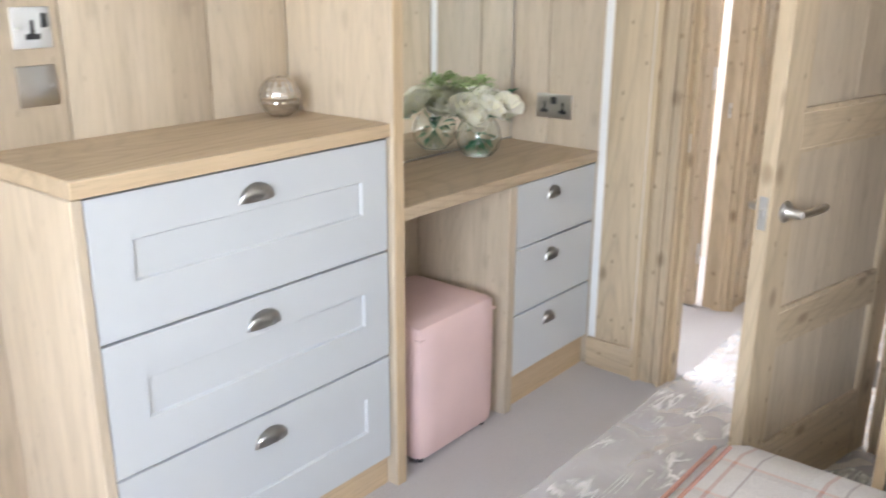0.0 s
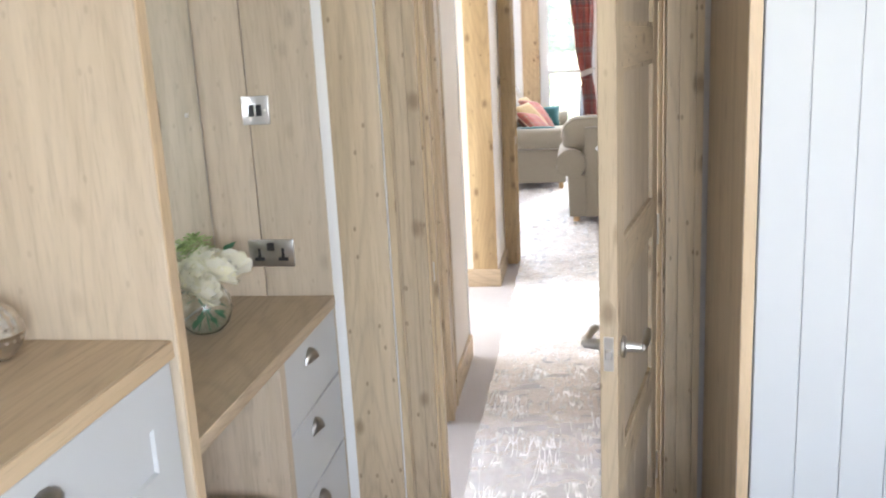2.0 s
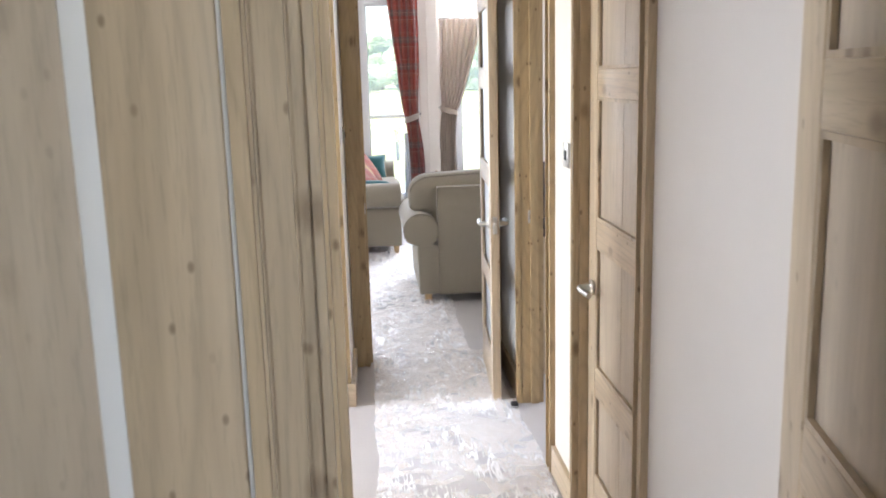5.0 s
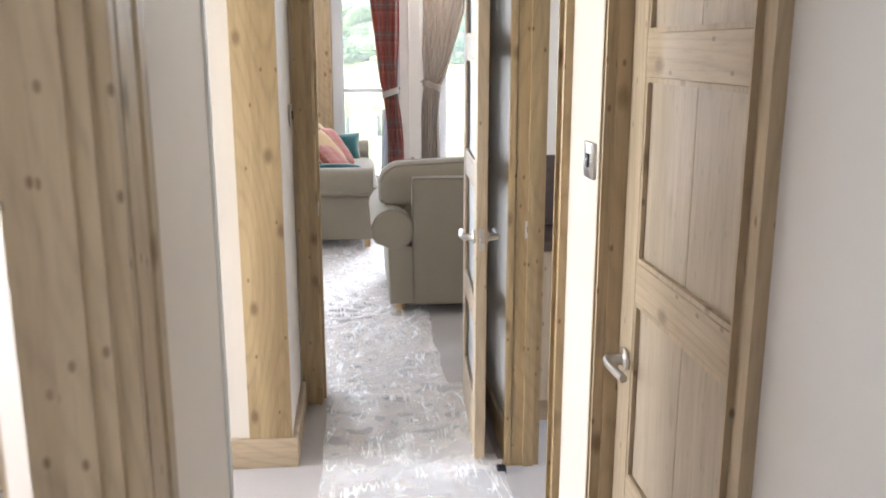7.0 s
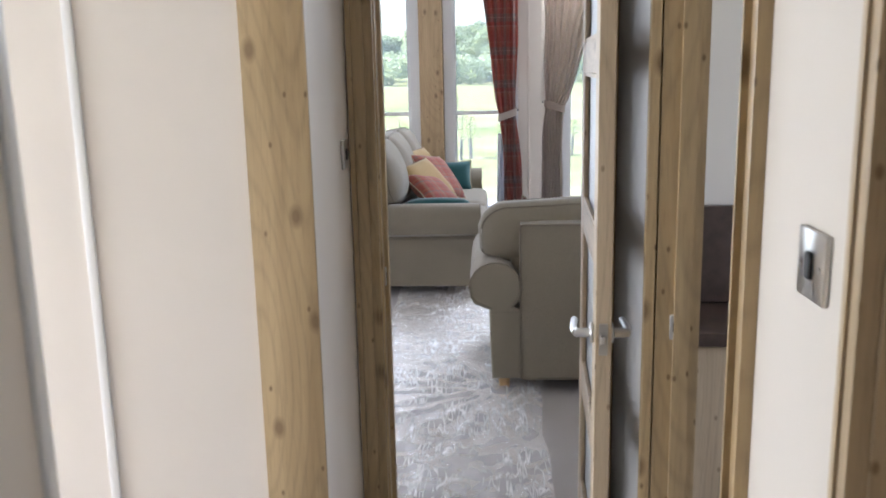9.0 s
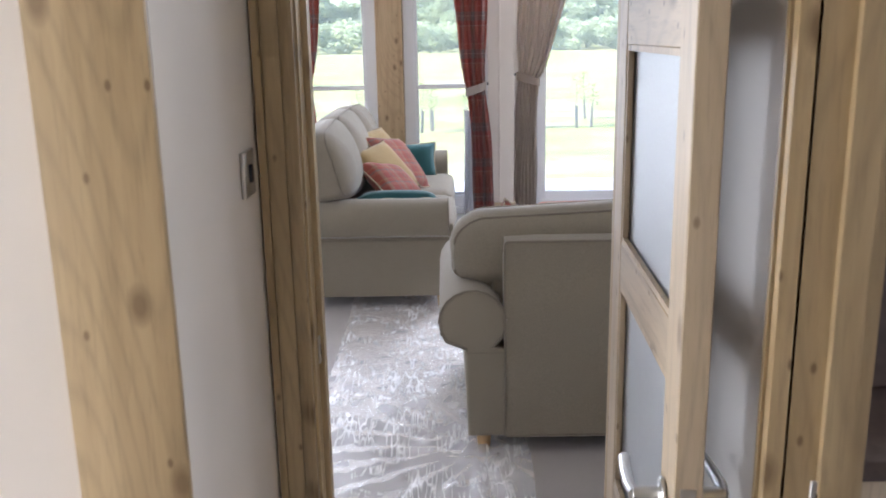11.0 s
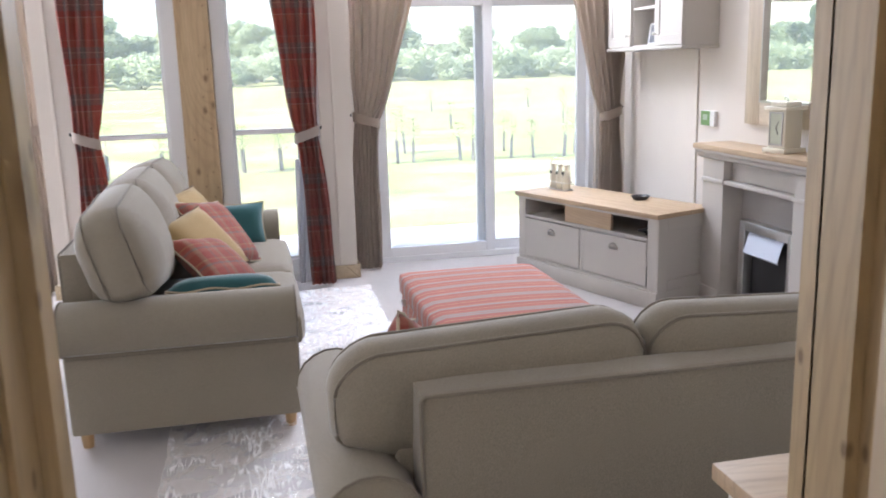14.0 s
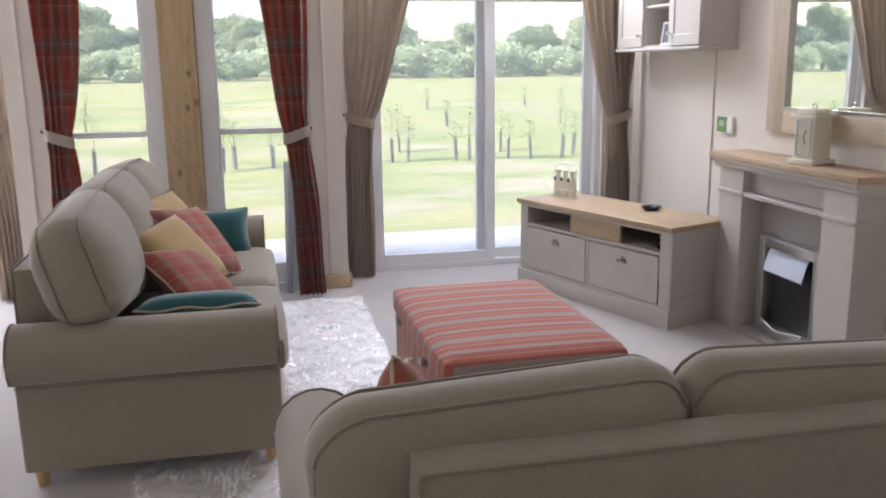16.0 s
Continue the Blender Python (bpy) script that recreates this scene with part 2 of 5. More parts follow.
OAK_CASE = wood("knotty_oak_casing", (0.455, 0.345, 0.215), (0.615, 0.482, 0.315), "z", 0.9)
OAK_GOLD = wood("golden_knotty_oak", (0.39, 0.275, 0.14), (0.565, 0.42, 0.232), "z", 0.9)
PALEX = wood("pale_oak_level", (0.475, 0.385, 0.28), (0.62, 0.517, 0.39), "x", 0.2, figure=0.18)
TOPL = wood("pale_oak_top", (0.44, 0.31, 0.19), (0.58, 0.43, 0.28), "x", 0.1)
CREAM = painted("cream_wall_board", (0.76, 0.70, 0.63), 0.75, 0.03, 2.0, 0.06, 120)
WHITE = painted("white_paint", (0.82, 0.81, 0.79), 0.5, 0.02)
CEIL = painted("white_ceiling_paint", (0.82, 0.81, 0.79), 0.85, 0.02)
GREY_WALL = painted("grey_wall_board", (0.50, 0.47, 0.46), 0.75, 0.03)
DOVE = painted("dove_grey_cabinet_paint", (0.56, 0.575, 0.585), 0.5, 0.02, 2.0, 0.03, 300)
STONE = painted("stone_grey_cabinet_paint", (0.54, 0.505, 0.46), 0.5, 0.03, 2.0, 0.03, 300)
STONE2 = painted("darker_stone_grey_paint", (0.36, 0.335, 0.31), 0.55, 0.04)
NICKEL = painted("brushed_nickel", (0.52, 0.50, 0.47), 0.28, 0.06, 8.0, 0.02, 600, 1.0)
STEEL = painted("satin_steel", (0.62, 0.61, 0.59), 0.32, 0.04, 8.0, 0.02, 600, 1.0)
BLACK = painted("black_plastic_and_gap_shade", (0.02, 0.02, 0.022), 0.4, 0.1)
CARPET = fabric("pale_grey_carpet", (0.50, 0.465, 0.45), 260, 0.98, 0.22, 0.2)
FILM = thin_film("clear_polythene")
PANE, pn_, pl_, pb_ = material("window_glass")
pb_.inputs["Transmission Weight"].default_value, pb_.inputs["Roughness"].default_value = 1.0, 0.0
pb_.inputs["IOR"].default_value = 1.18
# translucent share in the glass lays a pale haze over the view outdoors
haze_glow, veil = pn_.new("ShaderNodeBsdfTranslucent"), pn_.new("ShaderNodeMixShader")
haze_glow.inputs["Color"].default_value = (0.92, 0.95, 0.97, 1)
veil.inputs[0].default_value = 0.16
pl_.new(pb_.outputs[0], veil.inputs[1])
pl_.new(haze_glow.outputs[0], veil.inputs[2])
pl_.new(veil.outputs[0], pn_["Material Output"].inputs["Surface"])
UPVC = painted("white_upvc", (0.85, 0.85, 0.86), 0.35, 0.01)


# ---- mesh helpers ----
def box(bm, x0, y0, z0, x1, y1, z1):
    vs = [bm.verts.new((x, y, z)) for z in (z0, z1) for x, y in ((x0, y0), (x1, y0), (x1, y1), (x0, y1))]
    for f in ((3, 2, 1, 0), (4, 5, 6, 7), (0, 1, 5, 4), (1, 2, 6, 5), (2, 3, 7, 6), (3, 0, 4, 7)):
        bm.faces.new([vs[i] for i in f])
    return bm


def rounded(bm, r=0.003, seg=2):
    bmesh.ops.bevel(bm, geom=list(bm.edges), offset=r, segments=seg, affect="EDGES", profile=0.5)
    return bm


def solid(*boxes, r=0.0, seg=2):
    """Boxes in one bmesh, edges softened."""
    bm = bmesh.new()
    for b in boxes:
        box(bm, *b)
    return rounded(bm, r, seg) if r else bm


def lathe(profile, seg=24, centre=(0, 0)):
    """A turned shape about z: rows of (radius, height)."""
    bm = bmesh.new()
    rings = []
    for rad, z in profile:
        if rad < 1e-5:
            rings.append([bm.verts.new((centre[0], centre[1], z))])
        else:
            rings.append([bm.verts.new((centre[0] + rad * math.cos(2 * math.pi * i / seg), centre[1] + rad * math.sin(2 * math.pi * i / seg), z)) for i in range(seg)])
    for a, b in zip(rings, rings[1:]):
        for i in range(seg):
            j = (i + 1) % seg
            q = [a[i % len(a)], a[j % len(a)], b[j % len(b)], b[i % len(b)]]
            q = list(dict.fromkeys(q))
            if len(q) > 2:
                bm.faces.new(q)
    return bm


def soft_box(cx, cy, cz, sx, sy, sz, r=0.05, puff=(0, 0, 0), n=10, bm=None, sag=0.0):
    """An upholstered block: rounded edges, faces that swell by puff along each axis."""
    bm = bm or bmesh.new()
    made = {}
    h = (sx / 2, sy / 2, sz / 2)

    def vert(i, j, k):
        if (i, j, k) not in made:
            u = [2 * a / n - 1 for a in (i, j, k)]
            p = []
            inner = [max(a - r, 0.0) for a in h]
            raw = [u[a] * h[a] for a in range(3)]
            core = [max(-inner[a], min(inner[a], raw[a])) for a in range(3)]
            d = Vector([raw[a] - core[a] for a in range(3)])
            if d.length > 1e-9:
                d = d.normalized() * min(r, max(abs(c) for c in d) if d.length else r)
            q = [core[a] + d[a] for a in range(3)]
            for a in range(3):
                o1, o2 = u[(a + 1) % 3], u[(a + 2) % 3]
                q[a] += puff[a] * u[a] * (1 - o1 * o1) * (1 - o2 * o2)
            q[2] -= sag * (1 - u[0] ** 2) * (1 - u[1] ** 2) * (u[2] > 0)
            made[(i, j, k)] = bm.verts.new((cx + q[0], cy + q[1], cz + q[2]))
        return made[(i, j, k)]

    for a in range(3):
        for side in (0, n):
            for s in range(n):
                for t in range(n):
                    ids = []
                    for ds, dt in ((0, 0), (1, 0), (1, 1), (0, 1)):
                        idx = [0, 0, 0]
                        idx[a], idx[(a + 1) % 3], idx[(a + 2) % 3] = side, s + ds, t + dt
                        ids.append(vert(*idx))
                    bm.faces.new(ids if side else ids[::-1])
    return bm


def tube(points, r, seg=8, closed=False):
    """A round cord along a line of points."""
    bm = bmesh.new()
    pts = [Vector(p) for p in points]
    rings = []
    m = len(pts)
    for i, p in enumerate(pts):
        a = pts[(i - 1) % m] if (closed or i) else p
        b = pts[(i + 1) % m] if (closed or i < m - 1) else p
        d = (b - a).normalized()
        s = d.cross(Vector((0, 0, 1)))
        s = s.normalized() if s.length > 1e-3 else Vector((1, 0, 0))
        u = s.cross(d)
        rings.append([bm.verts.new(p + r * (math.cos(2 * math.pi * k / seg) * s + math.sin(2 * math.pi * k / seg) * u)) for k in range(seg)])
    for i in range(m if closed else m - 1):
        a, b = rings[i], rings[(i + 1) % m]
        for k in range(seg):
            bm.faces.new((a[k], a[(k + 1) % seg], b[(k + 1) % seg], b[k]))
    if not closed:
        bm.faces.new(rings[0][::-1])
        bm.faces.new(rings[-1])
    return bm


def extruded(outline, axis, lo, hi):
    """A flat outline swept along an axis; the outline gives the other two coordinates in order."""
    bm = bmesh.new()

    def at(p, v):
        c = list(p)
        c.insert("xyz".index(axis), v)
        return bm.verts.new(c)

    a, b = [at(p, lo) for p in outline], [at(p, hi) for p in outline]
    k = len(outline)
    for i in range(k):
        bm.faces.new((a[i], a[(i + 1) % k], b[(i + 1) % k], b[i]))
    bm.faces.new(a[::-1])
    bm.faces.new(b)
    bmesh.ops.recalc_face_normals(bm, faces=bm.faces)
    return bm


def mesh_of(name, bm, mat, smooth=True):
    me = bpy.data.meshes.new(name)
    bmesh.ops.recalc_face_normals(bm, faces=bm.faces)
    bm.to_mesh(me)
    bm.free()
    me.materials.append(mat)
    if smooth:
        me.shade_smooth()
        me.set_sharp_from_angle(angle=radians(38))
    return me


def thing(name, place, label, category, rz=0.0, group="", kind=""):
    ob = new(name)
    ob.empty_display_size = 0.1
    ob.matrix_basis = pose(*place, 0, 0, rz)
    return tagged(ob, label, category, group, kind)


def part(name, bm, mat, parent, label="", place=None):
    ob = new(name, mesh_of(name, bm, mat))
    ob.parent = parent
    if place is not None:
        ob.matrix_basis = place
    return tagged(ob, label) if label else ob


def single(name, bm, mat, label, category, place=(0, 0, 0), rz=0.0, kind="", group=""):
    ob = new(name, mesh_of(name, bm, mat))
    ob.matrix_basis = pose(*place, 0, 0, rz)
    return tagged(ob, label, category, group, kind)


def structure(name, bm, mat, label="", category=""):
    return tagged(new(name, mesh_of(name, bm, mat, False)), label, category or name.split("_")[0], "", "structure")


# ---- structure ----
H = 2.36
structure("floor", solid((-4.46, -2.1, -0.1, 2.4, 12.66, 0.0)), CARPET, "pale grey carpet through the whole lodge", "carpet")
structure("ceiling", solid((-4.46, -2.1, H, 2.4, 6.35, H + 0.1), (-4.46, 6.35, 3.0, 2.4, 12.66, 3.1)), CEIL, "white ceiling", "ceiling")

# outer walls
structure("wall_south", solid((-4.46, -2.1, 0, -0.6, -2.0, H), (-0.6, -2.1, 0, 1.8, -2.0, 0.9), (-0.6, -2.1, 2.15, 1.8, -2.0, H), (1.8, -2.1, 0, 2.4, -2.0, H)), CREAM, "cream outer wall with a wide window opening")
# the opening at y 4.85 to 5.85 is unseen, added for the kitchen lamp
structure("wall_east", solid((2.3, -2.0, 0, 2.4, 4.85, 3.0), (2.3, 5.85, 0, 2.4, 12.66, 3.0), (2.3, 4.85, 0, 2.4, 5.85, 1.0), (2.3, 4.85, 2.0, 2.4, 5.85, 3.0)), CREAM, "cream wall board")
structure("wall_west", solid((-4.46, -2.0, 0, -4.36, 4.44, 3.0), (-4.46, 5.58, 0, -4.36, 12.66, 3.0), (-4.46, 4.44, 2.1, -4.36, 5.58, 3.0)), CREAM, "cream outer wall with a door opening")
# front wall: patio openings at both sides, two tall windows between; unseen gable openings added for lamps
structure("wall_north", solid(
    (-4.36, 12.4, 0, -4.1, 12.6, 3.0), (-2.3, 12.4, 0, -1.98, 12.6, 3.0), (-4.1, 12.4, 2.1, -2.3, 12.6, 2.5), (-4.1, 12.4, 2.94, -2.3, 12.6, 3.0),
    (-0.08, 12.4, 0, 0.22, 12.6, 3.0), (2.05, 12.4, 0, 2.3, 12.6, 3.0), (0.22, 12.4, 2.1, 2.05, 12.6, 2.5), (0.22, 12.4, 2.94, 2.05, 12.6, 3.0),
    (-2.08, 12.05, 0, -1.86, 12.4, 3.0), (-0.2, 12.05, 0, 0.02, 12.4, 3.0),
    (-1.86, 12.05, 2.5, -0.2, 12.25, 3.0)), CREAM, "cream front wall with patio and tall window openings")
# bedroom end wall, doorway x -0.86 .. -0.17
structure("wall_bedroom_end", solid((-1.64, 2.74, 0, -0.89, 2.84, H), (-0.14, 2.74, 0, 2.3, 2.84, H), (-0.89, 2.74, 2.03, -0.14, 2.84, H)), GREY_WALL, "wall between bedroom and corridor")
structure("wall_bedroom_west", solid((-1.64, -2.0, 0, -1.56, 2.74, H)), WHITE, "white bedroom side wall")
# corridor west side: side doorway y 2.87 .. 3.6, wall, vestibule, wall
structure("wall_corridor_west", solid((-1.072, 3.6, 0, -0.972, 4.35, H), (-1.072, 2.84, 2.03, -0.972, 3.6, H), (-4.36, 4.25, 0, -1.072, 4.35, H)), CREAM, "cream corridor wall")
structure("wall_vestibule", solid((-4.36, 5.66, 0, -1.03, 5.76, H), (-1.03, 5.66, 0, -0.942, 6.25, H)), CREAM, "cream wall beside the vestibule")
structure("wall_side_room", solid((-2.7, 2.84, 0, -2.6, 4.25, H)), CREAM, "cream wall")
# corridor east side
for stretch in ((-0.12, 2.84, 0, -0.02, 3.70, H), (-0.12, 4.44, 0, -0.02, 4.85, H), (-0.12, 5.60, 0, -0.02, 6.25, H), (-0.12, 3.70, 2.03, -0.02, 4.44, H), (-0.12, 4.85, 2.03, -0.02, 5.60, H)):
    structure("wall_corridor_east", solid(stretch), CREAM, "cream corridor wall")
structure("wall_store", solid((-0.02, 4.5, 0, 2.3, 4.6, H)), GREY_WALL, "grey partition wall")
# wall between corridor and lounge, doorway x -0.85 .. -0.2
structure("wall_lounge_south", solid((-4.36, 6.25, 0, -0.88, 6.37, 3.0), (-0.17, 6.25, 0, 2.3, 6.37, 3.0), (-0.88, 6.25, 2.03, -0.17, 6.37, 3.0)), CREAM, "cream wall with the lounge doorway")

# ---- trim and doors ----
def trim(name, boxes, mat, label, category, r=0.003):
    return tagged(new(name, mesh_of(name, solid(*boxes, r=r), mat)), label, category, "", "structure")


# bedroom: oak and pale panels on the end wall and behind the chest
trim("wall_panel", [(-1.54, 2.728, 0.0, -1.388, 2.74, H - 0.002), (-1.384, 2.728, 0.0, -1.169, 2.74, H - 0.002)], PALE, "pale oak wall boards beside the mirror", "wall panel", 0.002)
trim("wall_panel", [(-1.56, -0.6, 0.0, -1.544, 1.02, H - 0.002), (-1.56, 1.024, 0.0, -1.544, 1.40, H - 0.002), (-1.56, 1.404, 0.0, -1.544, 1.655, H - 0.002), (-1.56, 1.7, 0.0, -1.544, 2.728, H - 0.002)], PALE, "pale oak wall boards behind the drawers", "wall panel", 0.002)
trim("trim", [(-1.169, 2.731, 0.112, -1.136, 2.74, H - 0.002), (-0.980, 2.716, 0.112, -0.9655, 2.74, H - 0.002)], WHITE, "white cover strips between the oak boards", "trim", 0.001)
trim("wall_panel", [(-1.136, 2.725, 0.112, -0.980, 2.74, H - 0.002)], OAK, "knotty oak wall board beside the doorway", "wall panel")
trim("baseboard", [(-1.165, 2.715, 0.0, -0.965, 2.74, 0.112)], OAK_X, "oak baseboard under the wall board", "baseboard")


def architrave(label, axis, face, out, lo, hi, top=2.03, w=0.10, t=0.018, mat=None):
    """Moulded oak casing round a doorway, on the wall face at that coordinate; out is +1 or -1."""
    bm = bmesh.new()
    for a, b, d in [(w * p, w * q, e) for p, q, e in ((0.0, 0.12, 1.5), (0.12, 0.30, 0.85), (0.30, 0.36, 0.55), (0.36, 0.75, 1.0), (0.75, 0.81, 0.65), (0.81, 1.0, 1.2))]:
        for s0, s1, z0, z1 in ((lo - b, lo - a, 0, top + a), (hi + a, hi + b, 0, top + a), (lo - b, hi + b, top + a, top + b)):
            p, q = sorted((face, face + out * t * d))
            if axis == "x":
                box(bm, s0, p, z0, s1, q, z1)
            else:
                box(bm, p, s0, z0, q, s1, z1)
    return tagged(new("trim", mesh_of("trim", bm, mat or OAK_CASE)), label, "architrave", "", "structure")


def lining(label, axis, lo, hi, a, b, top=2.03, t=0.03, mat=None):
    """Oak lining of a doorway with a stop bead; a, b: the wall's two faces."""
    m = (a + b) / 2
    rows = [(lo, lo + t, 0, top), (hi - t, hi, 0, top), (lo + t, hi - t, top - t, top)]
    stop = [(lo + t, lo + t + 0.012, 0, top - t), (hi - t - 0.012, hi - t, 0, top - t), (lo + t + 0.012, hi - t - 0.012, top - t - 0.012, top - t)]
    bm = bmesh.new()
    for rs, p, q in ((rows, a - 0.004, b + 0.004), (stop, m - 0.008, m + 0.03)):
        for s0, s1, z0, z1 in rs:
            box(bm, *((s0, p, z0, s1, q, z1) if axis == "x" else (p, s0, z0, q, s1, z1)))
    return tagged(new("trim", mesh_of("trim", bm, mat or OAK_CASE)), label, "door lining", "", "structure")


architrave("moulded oak casing of the bedroom doorway", "x", 2.74, -1, -0.865, -0.165, mat=OAK)
architrave("moulded oak casing of the bedroom doorway", "x", 2.84, 1, -0.865, -0.165, w=0.05)
lining("oak lining of the bedroom doorway", "x", -0.89, -0.14, 2.74, 2.84)
lining("oak lining of the side doorway", "y", 2.86, 3.6, -1.072, -0.972)
architrave("moulded oak casing of the side doorway", "y", -0.972, 1, 2.895, 3.585, w=0.19)
lining("oak lining of the bathroom doorway", "y", 3.70, 4.44, -0.12, -0.02)
architrave("moulded oak casing of the bathroom doorway", "y", -0.12, -1, 3.725, 4.415, w=0.055)
lining("oak lining of the kitchen doorway", "y", 4.85, 5.60, -0.12, -0.02, mat=OAK_GOLD)
architrave("moulded oak casing of the kitchen doorway", "y", -0.12, -1, 4.87, 5.57, w=0.055, mat=OAK_GOLD)
lining("oak lining of the lounge doorway", "x", -0.88, -0.17, 6.25, 6.37, mat=OAK_GOLD)
architrave("moulded oak casing of the lounge doorway", "x", 6.25, -1, -0.855, -0.20, w=0.082, mat=OAK_GOLD)
architrave("moulded oak casing of the lounge doorway", "x", 6.37, 1, -0.855, -0.20, w=0.10, mat=OAK_GOLD)
trim("wall_panel", [(-1.10, 5.645, 0.118, -0.942, 5.66, H - 0.002)], OAK_GOLD, "knotty oak board at the corner of the vestibule", "wall panel")
trim("baseboard", [(-2.6, 5.64, 0.0, -0.922, 5.66, 0.118), (-0.942, 5.66, 0.0, -0.922, 6.22, 0.118)], OAK_X, "oak baseboard round the vestibule corner", "baseboard")
trim("baseboard", [(-0.972, 3.776, 0.0, -0.955, 4.365, 0.118), (-1.30, 4.35, 0.0, -0.972, 4.365, 0.118)], OAK_Y, "oak baseboard along the corridor wall", "baseboard")
trim("baseboard", [(-0.138, 2.9, 0.0, -0.12, 3.66, 0.118), (-0.138, 4.475, 0.0, -0.12, 4.81, 0.118), (-0.138, 5.63, 0.0, -0.12, 6.22, 0.118)], OAK_Y, "oak baseboard along the corridor wall", "baseboard")
trim("trim", [(-0.976, 4.352, 0.118, -0.966, 4.372, H - 0.002), (-1.0, 4.351, 0.118, -0.976, 4.357, H - 0.002)], WHITE, "white bead on the corridor wall's end", "trim", 0.002)
trim("trim", [(-1.525, 5.648, 0.118, -1.50, 5.66, H - 0.002)], WHITE, "white cover strip on the vestibule wall", "trim", 0.004)
trim("baseboard", [(-0.2, 12.03, 0.0, 0.02, 12.05, 0.1), (0.02, 12.03, 0.0, 0.04, 12.38, 0.1), (2.28, 6.37, 0.0, 2.3, 9.5, 0.1), (2.28, 10.74, 0.0, 2.3, 12.38, 0.1), (-2.08, 12.03, 0.0, -1.86, 12.05, 0.1), (-2.1, 12.03, 0.0, -2.08, 12.38, 0.1)], OAK_Y, "oak baseboard round the lounge", "baseboard")
trim("trim", [(2.288, 11.19, 0.1, 2.3, 11.215, 2.999)], CREAM, "cream cover strip on the lounge wall", "trim", 0.004)


def lever_handle(parent, side):
    """A lever on a round rose; side is +1 or -1 along local y."""
    h = part("handle", rounded(lathe([(0, 0), (0.026, 0), (0.026, 0.006), (0.013, 0.009), (0.011, 0.045), (0, 0.045)], 20), 0.001, 1), STEEL, parent, "satin steel lever handle on a round rose")
    h.matrix_basis = Matrix.Translation((0.058, side * 0.022, 0.872)) @ pose(0, 0, 0, -90 * side)
    lever = part("lever", tube([(0, 0, 0.042), (0.03, 0, 0.046), (0.075, 0, 0.044), (0.115, 0, 0.040)], 0.0095, 10), STEEL, h)
    return lever


def panel_door(name, place, rz, width, label, glazed=False, height=1.985, planks=2, middles=(0.515, 1.015, 1.488), st=0.098):
    """A ladder door, local x from the lock edge to the hinge edge, four panels between five rails."""
    d = thing(name, place, label, "door", rz, "", "structure")
    t = 0.02
    bm = bmesh.new()
    box(bm, 0, -t, 0.006, st, t, height)
    box(bm, width - st, -t, 0.006, width, t, height)
    part("stile", rounded(bm, 0.002, 1), OAK, d)
    rails = [(0.006, 0.22), *((a, a + 0.087) for a in middles), (height - 0.1, height)]
    for a, b in rails:
        part("rail", rounded(solid((st, -t + 0.001, a, width - st, t - 0.001, b)), 0.002, 1), OAK_X, d)
    for (_, a), (b, _) in zip(rails, rails[1:]):
        if glazed:
            pn = part("pane", solid((st - 0.008, -0.004, a - 0.008, width - st + 0.008, 0.004, b + 0.008)), FROST, d, "obscured glass pane")
            pn.visible_shadow = False
        else:
            w = (width - 2 * st) / planks
            bm = bmesh.new()
            for i in range(planks):
                box(bm, st + i * w + 0.0006, -0.007, a, st + (i + 1) * w - 0.0006, 0.007, b)
            part("panel", rounded(bm, 0.0015, 1), PALE if i % 2 else OAK, d)
        bm = bmesh.new()
        for s in (-1, 1):
            y0, y1 = sorted((s * 0.008, s * 0.0175))
            box(bm, st, y0, a, st + 0.010, y1, b)
            box(bm, width - st - 0.010, y0, a, width - st, y1, b)
            box(bm, st + 0.010, y0, a, width - st - 0.010, y1, a + 0.010)
            box(bm, st + 0.010, y0, b - 0.010, width - st - 0.010, y1, b)
        part("moulding", bm, OAK, d)
    lever_handle(d, 1)
    lever_handle(d, -1)
    part("lock_plate", solid((-0.001, -0.011, 0.832, 0.003, 0.011, 0.912)), STEEL, d, "steel lock plate in the door's edge")
    part("latch", rounded(solid((-0.009, -0.007, 0.862, 0.001, 0.007, 0.882)), 0.002, 1), STEEL, d)
    for z in (0.25, 1.0, 1.75):
        part("hinge", tube([(width + 0.004, -0.02, z - 0.045), (width + 0.004, -0.02, z + 0.045)], 0.006, 8), STEEL, d, "steel butt hinge")
    return d


FROST, fn, fl, fb = material("obscured_glass")
fv = coords(fn, fl)
fb.inputs["Base Color"].default_value = (0.60, 0.61, 0.61, 1)
fb.inputs["Transmission Weight"].default_value, fb.inputs["Roughness"].default_value = 0.6, 0.45
bump(fn, fl, fb, noise_tex(fn, fl, fv, 90, 3), 0.25, 0.003)

panel_door("door_1", (-0.348, 2.055, 0), 78.5, 0.715, "knotty oak ladder door standing open into the bedroom")
panel_door("door_2", (-0.072, 4.412, 0), -90, 0.68, "knotty oak ladder door to the bathroom, closed", st=0.09)
panel_door("door_3", (-0.237, 5.605, 0), 87.0, 0.655, "oak ladder door with obscured glass panes, standing open", True, middles=(0.53, 1.045, 1.507), st=0.092)
panel_door("door_4", (-1.785, 3.555, 0), 0, 0.68, "knotty oak door of the side room, standing open")
trim("door_stop", [(-0.185, 5.50, 0.0, -0.150, 5.535, 0.03)], BLACK, "small black floor door stop", "door stop", 0.006)
